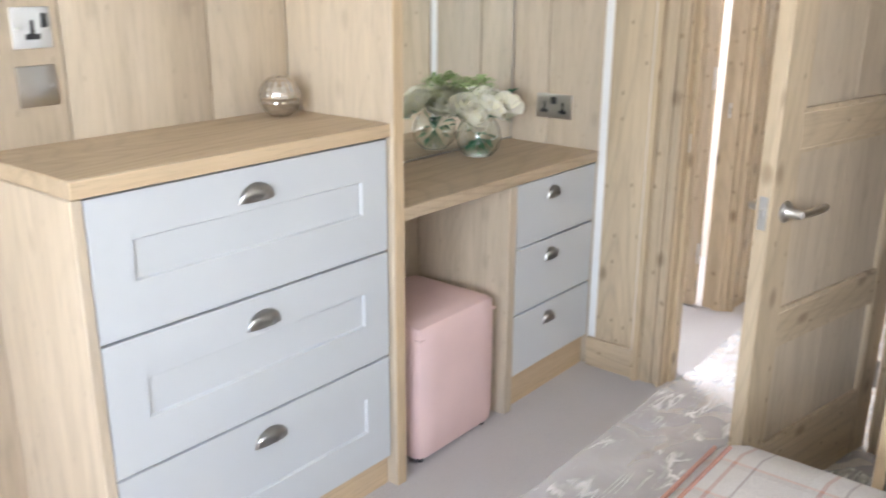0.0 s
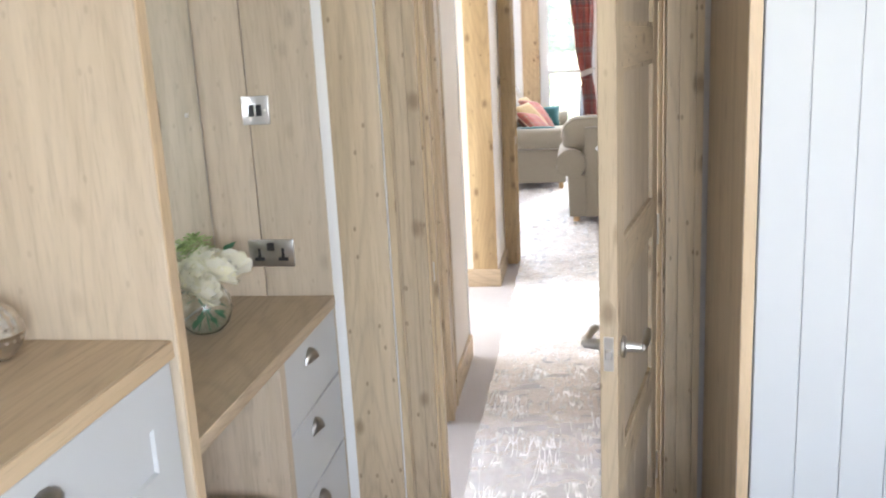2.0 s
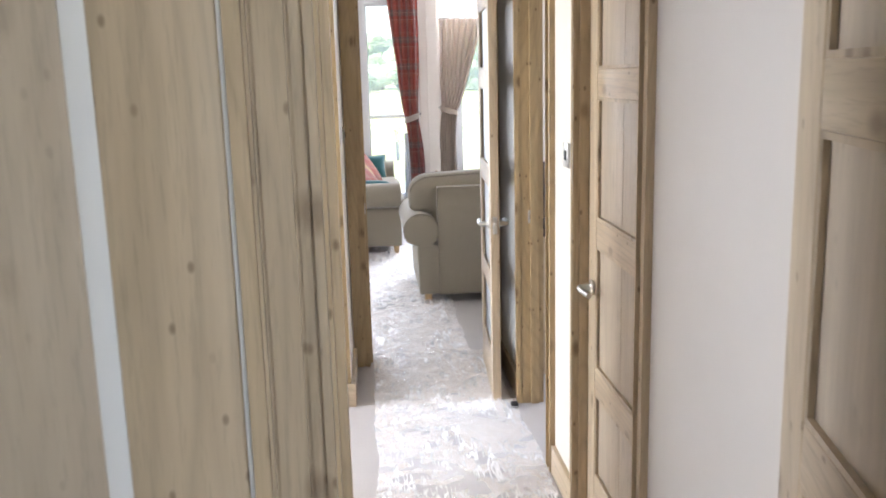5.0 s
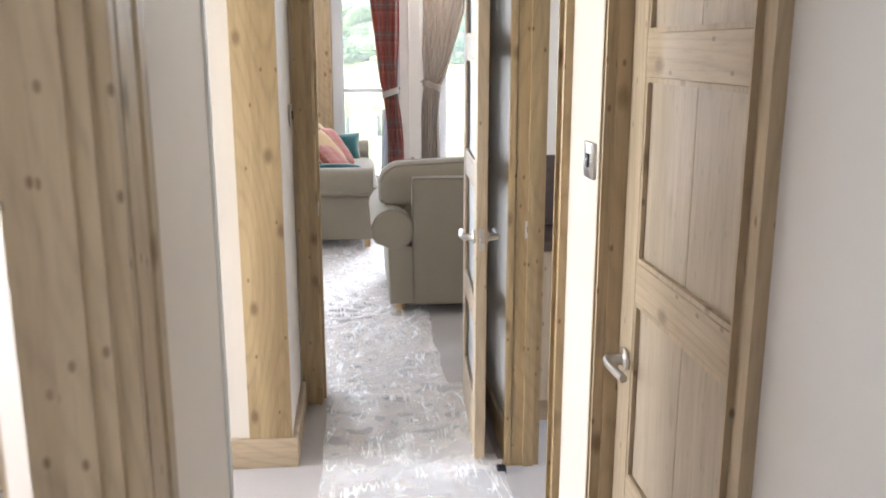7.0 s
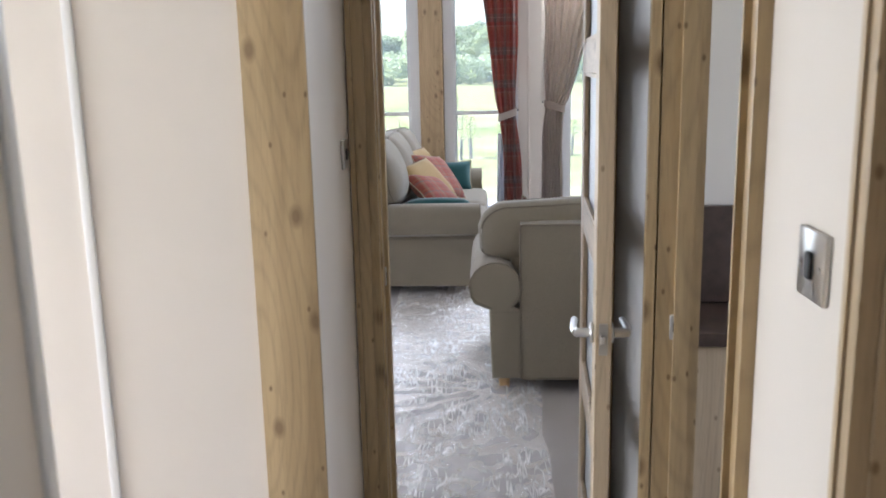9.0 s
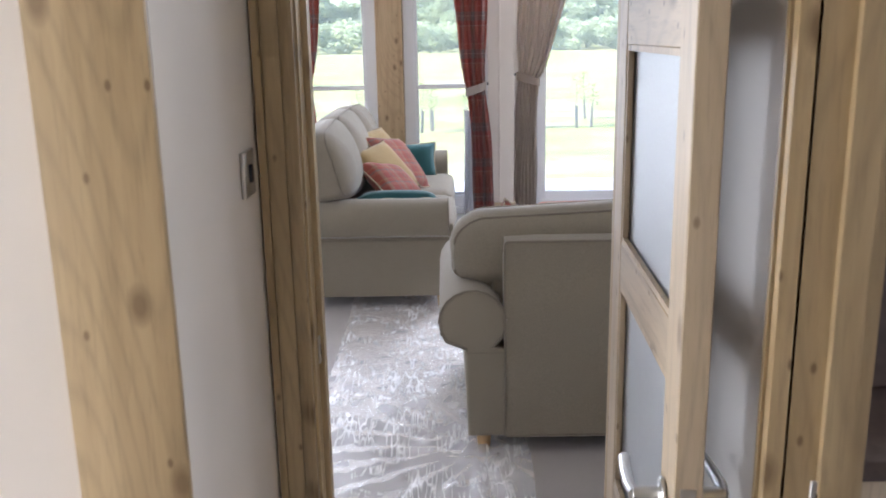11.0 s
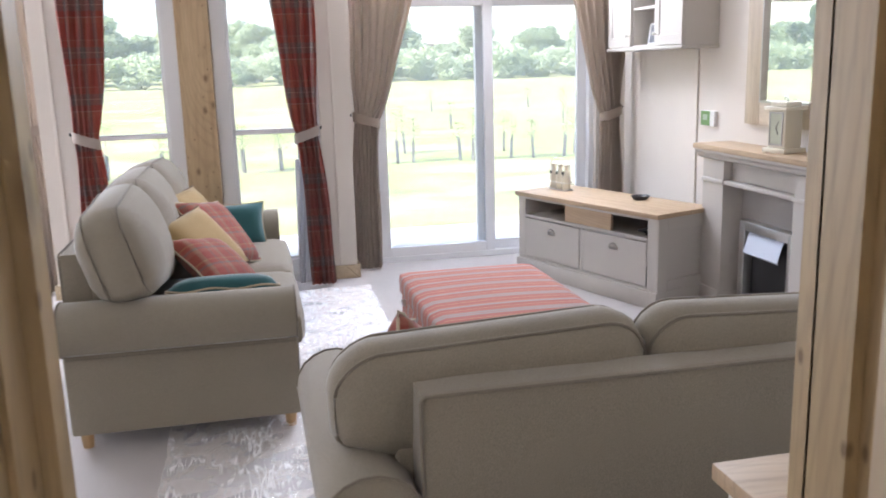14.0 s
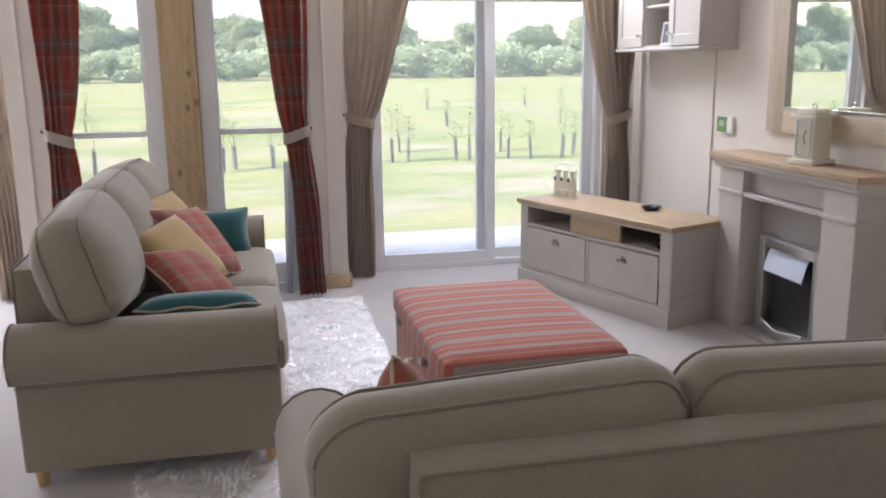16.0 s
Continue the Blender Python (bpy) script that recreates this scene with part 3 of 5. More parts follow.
# strike plates in the linings
for px, py, z, rz in ((-0.075, 5.566, 0.915, 0), (-0.858, 2.79, 0.872, 90), (-1.03, 3.566, 0.872, 0), (-0.848, 6.30, 0.872, 90)):
    p = thing("strike_plate", (px, py, z), "small satin steel strike plate in the lining", "strike plate", rz, "strike plates")
    part("plate", solid((-0.012, -0.003, -0.03, 0.012, 0.001, 0.03), r=0.001, seg=1), STEEL, p)
    part("keep", solid((-0.005, -0.004, -0.012, 0.005, -0.003, 0.012)), BLACK, p)


# ---- sockets and switches ----
def plate(name, label, category, place, rz, w, h, mat):
    """A wall plate; local -y faces the room."""
    p = thing(name, place, label, category, rz)
    part("faceplate", rounded(solid((-w / 2, -0.009, -h / 2, w / 2, 0.0, h / 2)), 0.003, 2), mat, p)
    for s in (-1, 1):
        part("screw", tube([(s * (w / 2 - 0.012), -0.0085, 0), (s * (w / 2 - 0.012), -0.0105, 0)], 0.004, 10), NICKEL, p)
    return p


def socket(place, rz, label, gangs=2, mat=None):
    p = plate("wall_socket", label, "socket", place, rz, 0.146 if gangs == 2 else 0.086, 0.086, mat or NICKEL)
    for gx in ((-0.038, 0.038) if gangs == 2 else (0.0,)):
        bm = bmesh.new()
        box(bm, gx - 0.004, -0.0105, -0.004, gx + 0.004, -0.008, 0.016)
        box(bm, gx - 0.016, -0.0105, -0.024, gx + 0.016, -0.008, -0.012)
        box(bm, gx - 0.005, -0.0104, -0.016, gx + 0.005, -0.008, -0.004)
        part("pin_insert", bm, BLACK, p, "black pin holes")
    part("rocker", rounded(solid((-0.012, -0.013, 0.008, 0.012, -0.008, 0.034) if gangs == 2 else (0.020, -0.013, 0.0, 0.034, -0.008, 0.03)), 0.002, 1), BLACK, p, "black rocker switches")
    return p


def switch(place, rz, label, keys=2, mat=None):
    p = plate("light_switch", label, "light switch", place, rz, 0.086, 0.086, mat or WHITE_STEEL)
    for k in range(keys):
        cx = (k - (keys - 1) / 2) * 0.024
        part("rocker", rounded(solid((cx - 0.0085, -0.014, -0.017, cx + 0.0085, -0.008, 0.017)), 0.002, 1), BLACK, p, "black rocker")
    return p


WHITE_STEEL = painted("polished_steel_plate", (0.78, 0.78, 0.77), 0.25, 0.02, 5, 0.0, 300, 0.6)
socket((-1.355, 2.728, 0.952), 0, "double brushed nickel socket with black inserts")
switch((-1.362, 2.728, 1.392), 0, "double polished steel light switch with black rockers")
socket((-1.544, 0.957, 1.293), 90, "single brushed steel socket above the drawers", 1, WHITE_STEEL)
plate("blank_plate", "blank brushed nickel wall plate above the drawers", "wall plate", (-1.544, 0.955, 1.172), 90, 0.086, 0.086, NICKEL)
switch((-0.12, 4.60, 1.285), -90, "single brushed steel light switch on the corridor wall", 1, NICKEL)
switch((-0.942, 6.13, 1.285), 90, "single brushed nickel light switch beside the lounge doorway", 1, NICKEL)


# ---- bedroom furniture ----
def cup_handle(parent, x, z, w=0.10, y=-0.02):
    """A half-dome pull, open below."""
    bm = bmesh.new()
    grid = []
    for i in range(9):
        a = math.pi * i / 8
        row = []
        for j in range(7):
            b = math.pi / 2 * j / 6
            row.append(bm.verts.new((-math.cos(a) * w / 2 * math.cos(b * 0.98), -0.03 * math.sin(b) * (0.35 + 0.65 * math.sin(a)), math.sin(a) * 0.042 * math.cos(b * 0.75) - 0.012)))
        grid.append(row)
    for i in range(8):
        for j in range(6):
            bm.faces.new((grid[i][j], grid[i + 1][j], grid[i + 1][j + 1], grid[i][j + 1]))
    bmesh.ops.solidify(bm, geom=list(bm.faces), thickness=0.002)
    return part("handle", bm, NICKEL, parent, "brushed nickel cup handle", pose(x, y, z))


def drawer_front(parent, x0, x1, z0, z1, mat, inset=None, name="drawer", y=-0.02):
    """A drawer front, local -y out, with a sunk panel where inset=(sides, below, above)."""
    g = 0.003
    x0, x1, z0, z1 = x0 + g, x1 - g, z0 + g, z1 - g
    bm = bmesh.new()
    if inset:
        sd, lo, hi = inset
        loops = []
        for dx, dl, dh, yy in ((0, 0, 0, 0.0), (0, 0, 0, y + 0.0015), (0.0015, 0.0015, 0.0015, y), (sd, lo, hi, y), (sd + 0.004, lo + 0.004, hi + 0.004, y + 0.007)):
            loops.append([bm.verts.new(p) for p in ((x0 + dx, yy, z0 + dl), (x1 - dx, yy, z0 + dl), (x1 - dx, yy, z1 - dh), (x0 + dx, yy, z1 - dh))])
        for a, b in zip(loops, loops[1:]):
            for k in range(4):
                bm.faces.new((a[k], a[(k + 1) % 4], b[(k + 1) % 4], b[k]))
        bm.faces.new(loops[-1])
        bm.faces.new(loops[0][::-1])
    else:
        rounded(box(bm, x0, y, z0, x1, 0, z1), 0.002, 1)
    return part(name, bm, mat, parent)


chest = thing("chest_of_drawers", (-1.19, 0.82, 0), "dove grey three-drawer chest with pale oak top and sides", "drawers", 90)
part("side_panel", rounded(solid((-0.016, -0.022, 0, 0.008, 0.353, 1.008)), 0.002, 1), PALE, chest, "pale oak side panel")
# black carcass: shade in the gaps round the drawer fronts, put in as colour
part("carcass", solid((0.008, 0.004, 0.09, 0.832, 0.352, 1.006)), BLACK, chest, "carcass coloured black for the shade between the drawers")
part("top", rounded(solid((-0.016, -0.026, 1.010, 0.833, 0.352, 1.046)), 0.002, 1), TOP, chest, "oak-faced top with a pale edge")
part("edging", solid((-0.015, -0.029, 1.012, 0.832, -0.026, 1.044)), EDGE_X, chest, "pale oak edge strip")
part("plinth", solid((0.008, 0.0, 0, 0.832, 0.02, 0.092)), EDGE_X, chest, "oak plinth")
for z0, z1 in ((0.096, 0.409), (0.409, 0.710), (0.710, 1.008)):
    dr = drawer_front(chest, 0.008, 0.830, z0, z1, DOVE, (0.09, 0.11, 0.095))
    cup_handle(dr, 0.408, z1 - 0.068)

divider = thing("divider_panel", (-1.19, 1.655, 0), "tall pale oak panel between the drawers and dressing table", "panel", 90)
part("board", rounded(solid((0, -0.034, 0, 0.042, 0.354, H - 0.002)), 0.002, 1), PALE, divider)
part("edging", solid((0.004, -0.037, 0, 0.038, -0.034, H - 0.003)), EDGE, divider, "lighter edge strip")

desk = thing("dressing_table", (-1.19, 1.70, 0), "oak-topped dressing table with three dove grey drawers", "dressing table", 90)
part("tabletop", rounded(solid((0, -0.026, 0.778, 1.024, 0.352, 0.814)), 0.002, 1), TOP, desk, "oak-faced top with a pale edge")
part("side_panel", rounded(solid((0.495, -0.024, 0, 0.535, 0.352, 0.776)), 0.002, 1), PALE, desk)
# black here too, for the shade in the drawer gaps
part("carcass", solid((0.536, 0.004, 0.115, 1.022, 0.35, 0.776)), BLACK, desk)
part("plinth", solid((0.536, 0.0, 0, 1.022, 0.02, 0.112)), EDGE_X, desk, "oak plinth")
for z0, z1 in ((0.118, 0.335), (0.335, 0.563), (0.563, 0.776)):
    dr = drawer_front(desk, 0.537, 1.022, z0, z1, DOVE)
    cup_handle(dr, 0.745, z1 - 0.063, 0.07)

MIRROR = painted("mirror_silver", (0.88, 0.90, 0.88), 0.0, 0.0, 1, 0.0, 1, 1.0)
mirror = thing("wall_mirror", (-1.544, 1.70, 0.822), "frameless wall mirror above the dressing table", "mirror", 90)
part("mirror_glass", solid((0.004, -0.006, 0, 1.02, -0.001, 1.3)), MIRROR, mirror)
part("edging", solid((0.0, -0.008, 0, 0.004, 0.0, 1.3), (0.004, -0.008, -0.006, 1.02, 0.0, 0.0)), STEEL, mirror, "bright bevelled edge")
part("clip", lathe([(0, 0), (0.007, 0), (0.006, 0.003), (0, 0.005)], 12), STEEL, mirror, "domed mirror screw", pose(0.93, -0.006, 0.57, 90))

PINK = painted("pink_faux_leather", (0.72, 0.52, 0.49), 0.55, 0.05, 5, 0.12, 160)
stool = thing("stool", (-1.335, 1.95, 0), "pale pink upholstered cube stool under the dressing table", "stool")
part("body", soft_box(0, 0, 0.23, 0.345, 0.37, 0.44, 0.03, (0.006, 0.006, 0.006)), PINK, stool)
part("lid_seam", tube([(sx * 0.168, sy * 0.180, 0.405) for sx, sy in ((-1, -1), (1, -1), (1, 1), (-1, 1))], 0.004, 6, True), PINK, stool)
for sx in (-1, 1):
    for sy in (-1, 1):
        part("foot", lathe([(0, 0), (0.012, 0), (0.012, 0.02), (0, 0.02)], 10, (sx * 0.14, sy * 0.15)), BLACK, stool)

# dimpled mercury-glass ball
ORB = painted("mercury_glass", (0.55, 0.50, 0.44), 0.16, 0.25, 30, 0.0, 60, 0.9)
bm = bmesh.new()
bmesh.ops.create_uvsphere(bm, u_segments=64, v_segments=36, radius=0.055)
for v in bm.verts:
    a = math.atan2(v.co.y, v.co.x)
    b = math.asin(max(-1, min(1, v.co.z / 0.055)))
    v.co *= 1 - 0.085 * abs(math.sin(a * 9) * math.sin(b * 11))
    v.co.z += 0.053
    v.co.z = max(v.co.z, 0.002)
single("glass_orb", bm, ORB, "dimpled smoky mercury glass ball on the chest", "ornament", (-1.441, 1.536, 1.047))

# glass bowl with white roses
VASE = glass("clear_vase_glass", 0.0, (0.97, 1.0, 0.98))
LEAF = painted("rose_leaf", (0.05, 0.19, 0.09), 0.5, 0.35, 20, 0.1, 80)
LIME = leafy("pale_green_blossom", (0.44, 0.62, 0.26), (0.62, 0.76, 0.40))
PETAL = leafy("ivory_petal", (0.91, 0.89, 0.72), (0.96, 0.95, 0.88))
vase = thing("flower_vase", (-1.44, 2.39, 0.815), "round clear glass bowl of artificial white roses and leaves", "flowers")
bowl = part("bowl", lathe([(0, 0.0), (0.045, 0.0), (0.066, 0.022), (0.078, 0.058), (0.072, 0.095), (0.056, 0.118), (0.053, 0.118), (0.069, 0.094), (0.074, 0.058), (0.063, 0.025), (0.043, 0.005), (0, 0.005)], 28), VASE, vase, "clear glass bowl")
bowl.visible_shadow = False
rnd = random.Random(4)


def rose(r):
    """Layered cupped petals round a bud."""
    bm = bmesh.new()
    for ring, (count, rad, tip, height) in enumerate(((3, 0.3, 0.18, 1.05), (5, 0.55, 0.4, 1.05), (6, 0.85, 0.72, 0.95), (7, 1.08, 1.02, 0.8), (7, 1.2, 1.25, 0.5))):
        for k in range(count):
            a0 = 2 * math.pi * (k + 0.5 * (ring % 2)) / count + rnd.uniform(-0.15, 0.15)
            half = 4.4 / count
            grid = []
            for i in range(5):
                u = (i / 4 - 0.5) * 2
                row = []
                for j in range(4):
                    v = j / 3
                    rr = r * (0.15 + (rad - 0.15) * math.sin(v * 1.5) + (tip - rad) * v * v)
                    ang = a0 + u * half * (0.45 + 0.55 * math.sin(min(v * 2.0 + 0.3, 1.7)))
                    z = r * (v * height * 1.2 - 0.25 * u * u * v) + rnd.uniform(-1, 1) * r * 0.03
                    row.append(bm.verts.new((rr * math.cos(ang), rr * math.sin(ang), z)))
                grid.append(row)
            for i in range(4):
                for j in range(3):
                    bm.faces.new((grid[i][j], grid[i + 1][j], grid[i + 1][j + 1], grid[i][j + 1]))
    return bm


def leaf(bm, base, aim, size, fold=0.25):
    d = (Vector(aim)).normalized()
    s = d.cross(Vector((0, 0, 1)))
    s = s.normalized() if s.length > 0.01 else Vector((1, 0, 0))
    u = s.cross(d)
    base = Vector(base)
    spine = [bm.verts.new(base + d * size * t - u * size * 0.12 * t * t) for t in (0, 0.33, 0.66, 1)]
    for sign in (-1, 1):
        side = [bm.verts.new(base + d * size * t + s * sign * size * w - u * size * (0.12 * t * t - fold * w)) for t, w in ((0.33, 0.28), (0.66, 0.24))]
        bm.faces.new((spine[0], spine[1], side[0]))
        bm.faces.new((spine[1], spine[2], side[1], side[0]))
        bm.faces.new((spine[2], spine[3], side[1]))


for rx, ry, rz_, r, tx, ty in ((0.045, -0.03, 0.130, 0.052, -8, 35), (0.06, 0.045, 0.125, 0.052, -35, 30), (-0.005, -0.085, 0.125, 0.054, 38, 8), (0.0, 0.01, 0.150, 0.05, 0, 0), (-0.045, 0.07, 0.13, 0.048, -30, -20), (0.03, -0.105, 0.112, 0.046, 50, 25), (-0.055, -0.04, 0.125, 0.048, 20, -30), (0.01, 0.105, 0.118, 0.045, -48, 5)):
    part("rose", rose(r), PETAL, vase, "ivory white rose", pose(rx, ry + 0.015, rz_ + 0.02, tx, ty, rnd.uniform(0, 90)))
bm = bmesh.new()
for k in range(420):
    a, e = rnd.uniform(0, 6.28), rnd.uniform(0.0, 1.5)
    c = Vector((-0.03, rnd.choice((-0.03, 0.05)), 0.222)) + Vector((math.cos(a) * math.cos(e), math.sin(a) * math.cos(e), 0.8 * math.sin(e))) * rnd.uniform(0.02, 0.05)
    leaf(bm, c, (math.cos(a), math.sin(a), rnd.uniform(-0.2, 1)), 0.014)
part("blossom", bm, LIME, vase, "pale green hydrangea blossom")
bm = bmesh.new()
for k in range(16):
    a = rnd.uniform(0, 6.28)
    leaf(bm, (0.06 * math.cos(a), 0.09 * math.sin(a), rnd.uniform(0.10, 0.14)), (math.cos(a), math.sin(a), rnd.uniform(-0.5, 0.9)), rnd.uniform(0.035, 0.055))
for k in range(9):
    leaf(bm, (0.03, 0.12 + rnd.uniform(-0.02, 0.03), 0.16 + rnd.uniform(0, 0.05)), (rnd.uniform(-0.5, 0.8), 0.6, rnd.uniform(-0.1, 0.9)), 0.035)
for k in range(12):
    a = rnd.uniform(0, 6.28)
    leaf(bm, (0.03 * math.cos(a), 0.03 * math.sin(a), rnd.uniform(0.04, 0.09)), (math.cos(a), math.sin(a), rnd.uniform(-0.6, 0.2)), 0.038)
part("leaves", bm, LEAF, vase, "dark green rose leaves")
for k in range(7):
    a = k * 0.9
    part("stem", tube([(0.035 * math.cos(a), 0.035 * math.sin(a), 0.008), (-0.01 * math.cos(a), -0.01 * math.sin(a), 0.08), (0.04 * math.cos(a + 2), 0.05 * math.sin(a + 2), 0.14)], 0.002, 6), LEAF, vase)

# wardrobe with grooved doors
ward = thing("wardrobe", (-0.035, 2.2, 0), "dove grey fitted wardrobe with grooved doors and oak ends", "wardrobe")
part("side_panel", rounded(solid((-0.012, -0.012, 0, 0.018, 0.54, H - 0.002)), 0.002, 1), PALE, ward, "pale oak end panel")
part("edging", solid((-0.010, -0.016, 0, 0.016, -0.012, H - 0.003)), EDGE, ward, "lighter edge strip")
part("carcass", solid((0.019, 0.01, 0.02, 1.62, 0.538, H - 0.002)), DOVE, ward)
for i in range(2):
    x0 = 0.022 + i * 0.8
    door = part("door", solid((x0, -0.007, 0.390, x0 + 0.796, 0.008, H - 0.02)), DOVE, ward, "tongue-and-groove door")
    for k in range(8):
        part("plank", rounded(solid((x0 + k * 0.0995 + 0.0011, -0.010, 0.390, x0 + (k + 1) * 0.0995 - 0.0011, -0.0068, H - 0.02)), 0.0012, 1), DOVE, door)
    dr = drawer_front(ward, x0, x0 + 0.796, 0.09, 0.386, DOVE, (0.08, 0.08, 0.08))
    cup_handle(dr, x0 + 0.19, 0.325)

# bed with a plaid throw
THROW = stripes("plaid_throw", "X", 0.16, [(0.0, (0.50, 0.45, 0.41)), (0.42, (0.56, 0.52, 0.48)), (0.55, (0.42, 0.19, 0.13)), (0.6, (0.55, 0.5, 0.46)), (0.80, (0.22, 0.15, 0.14)), (0.83, (0.52, 0.47, 0.43))], (0.85, 1.1),
                ("Y", 0.13, [(0.0, (0.50, 0.45, 0.42)), (0.5, (0.42, 0.36, 0.33)), (0.62, (0.54, 0.30, 0.22)), (0.68, (0.55, 0.5, 0.46))]))
LINEN = fabric("white_bed_linen", (0.74, 0.72, 0.70), 300, 0.9, 0.05)
bed = thing("bed", (0.70, 0.93, 0), "divan bed with a grey and rust plaid throw", "bed")
part("base", soft_box(0, 0, 0.15, 1.86, 1.40, 0.28, 0.02), LINEN, bed)
part("mattress", soft_box(0, 0, 0.38, 1.86, 1.40, 0.20, 0.05, (0, 0, 0.01)), LINEN, bed)
part("throw", soft_box(-0.46, 0, 0.37, 1.00, 1.50, 0.30, 0.08, (0.004, 0.004, 0.012), 14), THROW, bed, "plaid throw over the bed's foot")
for s in (0, 1):
    part("piping", tube([(-0.93 + 0.03 * s, -0.66, 0.505 + 0.012 * s), (-0.93 + 0.03 * s, 0.66, 0.505 + 0.012 * s)], 0.005, 6), fabric("rust_piping", (0.35, 0.15, 0.1)), bed)
window1 = thing("window_1", (0.6, -2.05, 0.9), "white framed bedroom window", "window", 0, "", "structure")
part("window_frame", solid((-1.2, -0.03, 0, -1.14, 0.03, 1.25), (1.14, -0.03, 0, 1.2, 0.03, 1.25), (-1.14, -0.03, 0, 1.14, 0.03, 0.06), (-1.14, -0.03, 1.19, 1.14, 0.03, 1.25), (-0.03, -0.03, 0.06, 0.03, 0.03, 1.19)), UPVC, window1)

# ---- kitchen corner seen through the side doorway ----
DARK = painted("dark_brown_laminate", (0.075, 0.05, 0.04), 0.35, 0.3, 20, 0.05, 200)
kit = thing("kitchen_cabinet", (0.0, 5.92, 0), "oak base cabinet with a dark brown worktop", "cabinet")
part("body", solid((0.0, 0.02, 0.1, 2.28, 0.325, 0.752)), OAK, kit)
for i in range(4):
    part("door", rounded(solid((0.004 + i * 0.57, 0.0, 0.11, 0.566 + i * 0.57, 0.02, 0.748)), 0.002, 1), OAK, kit, "oak cabinet door")
part("plinth", solid((0.0, 0.05, 0, 2.28, 0.32, 0.1)), OAK_X, kit)
part("worktop", rounded(solid((0.0, -0.02, 0.754, 2.28, 0.325, 0.794)), 0.004, 2), DARK, kit, "dark brown worktop")
part("upstand", rounded(solid((0.0, 0.30, 0.795, 2.28, 0.326, 1.10)), 0.003, 1), DARK, kit, "dark brown splashback")

# ---- lounge: windows ----
def pane(parent, x0, x1, z0, z1, y=0.0):
    p = part("pane", solid((x0, y - 0.004, z0, x1, y + 0.004, z1)), PANE, parent, "clear glass pane")
    p.visible_shadow = False
    return p


def frame_boxes(x0, x1, z0, z1, w, y0, y1):
    return [(x0, y0, z0, x0 + w, y1, z1), (x1 - w, y0, z0, x1, y1, z1), (x0 + w, y0, z0, x1 - w, y1, z0 + w), (x0 + w, y0, z1 - w, x1 - w, y1, z1)]


def patio(name, x0, x1):
    """A sliding patio door of two leaves in one frame."""
    d = thing(name, ((x0 + x1) / 2, 12.5, 0), "white sliding patio door with full-height glass", "patio door", 0, "", "structure")
    h = (x1 - x0) / 2
    part("door_frame", rounded(solid(*frame_boxes(-h, h, 0.0, 2.1, 0.045, -0.06, 0.06)), 0.003, 1), UPVC, d)
    for a, b, y, lab in ((-h + 0.045, 0.07, -0.03, "fixed leaf"), (-0.06, h - 0.045, 0.03, "sliding leaf")):
        leafp = part("leaf", rounded(solid(*frame_boxes(a, b, 0.045, 2.055, 0.075, y - 0.025, y + 0.025)), 0.004, 1), UPVC, d, "white " + lab)
        pane(leafp, a + 0.07, b - 0.07, 0.115, 1.985, y)
    return d


patio("window_2", 0.22, 2.05)
patio("window_3", -4.1, -2.3)


def tall_window(name, x0, x1):
    d = thing(name, ((x0 + x1) / 2, 12.15, 0.06), "tall white window with a low transom rail", "window", 0, "", "structure")
    h = (x1 - x0) / 2
    part("window_frame", rounded(solid(*frame_boxes(-h, h, 0, 2.44, 0.10, -0.05, 0.05)), 0.004, 1), UPVC, d)
    part("glazing_bead", rounded(solid(*frame_boxes(-h + 0.1, h - 0.1, 0.1, 2.34, 0.02, -0.02, 0.02)), 0.003, 1), UPVC, d)
    part("transom", rounded(solid((-h + 0.12, -0.025, 1.028, h - 0.12, 0.025, 1.062)), 0.003, 1), UPVC, d)
    pane(d, -h + 0.11, h - 0.11, 0.11, 1.03)
    pane(d, -h + 0.11, h - 0.11, 1.06, 2.33)
    return d


tall_window("window_4", -1.86, -1.145)
tall_window("window_5", -0.915, -0.2)
trim("wall_front_sill", [(-1.86, 12.06, 0.0, -1.145, 12.24, 0.058), (-0.915, 12.06, 0.0, -0.2, 12.24, 0.058)], UPVC, "white sill below the tall windows", "sill")
trim("post", [(-1.142, 12.0, 0.0, -0.918, 12.28, 2.999)], OAK_PINE, "knotty pine post between the tall windows", "post", 0.008)
trim("trim", [(0.035, 12.385, 0.1, 0.05, 12.4, 2.999), (-0.11, 12.036, 0.1, -0.095, 12.05, 2.999), (-1.985, 12.036, 0.1, -1.965, 12.05, 2.999)], CREAM, "cream cover strips on the window piers", "trim", 0.003)


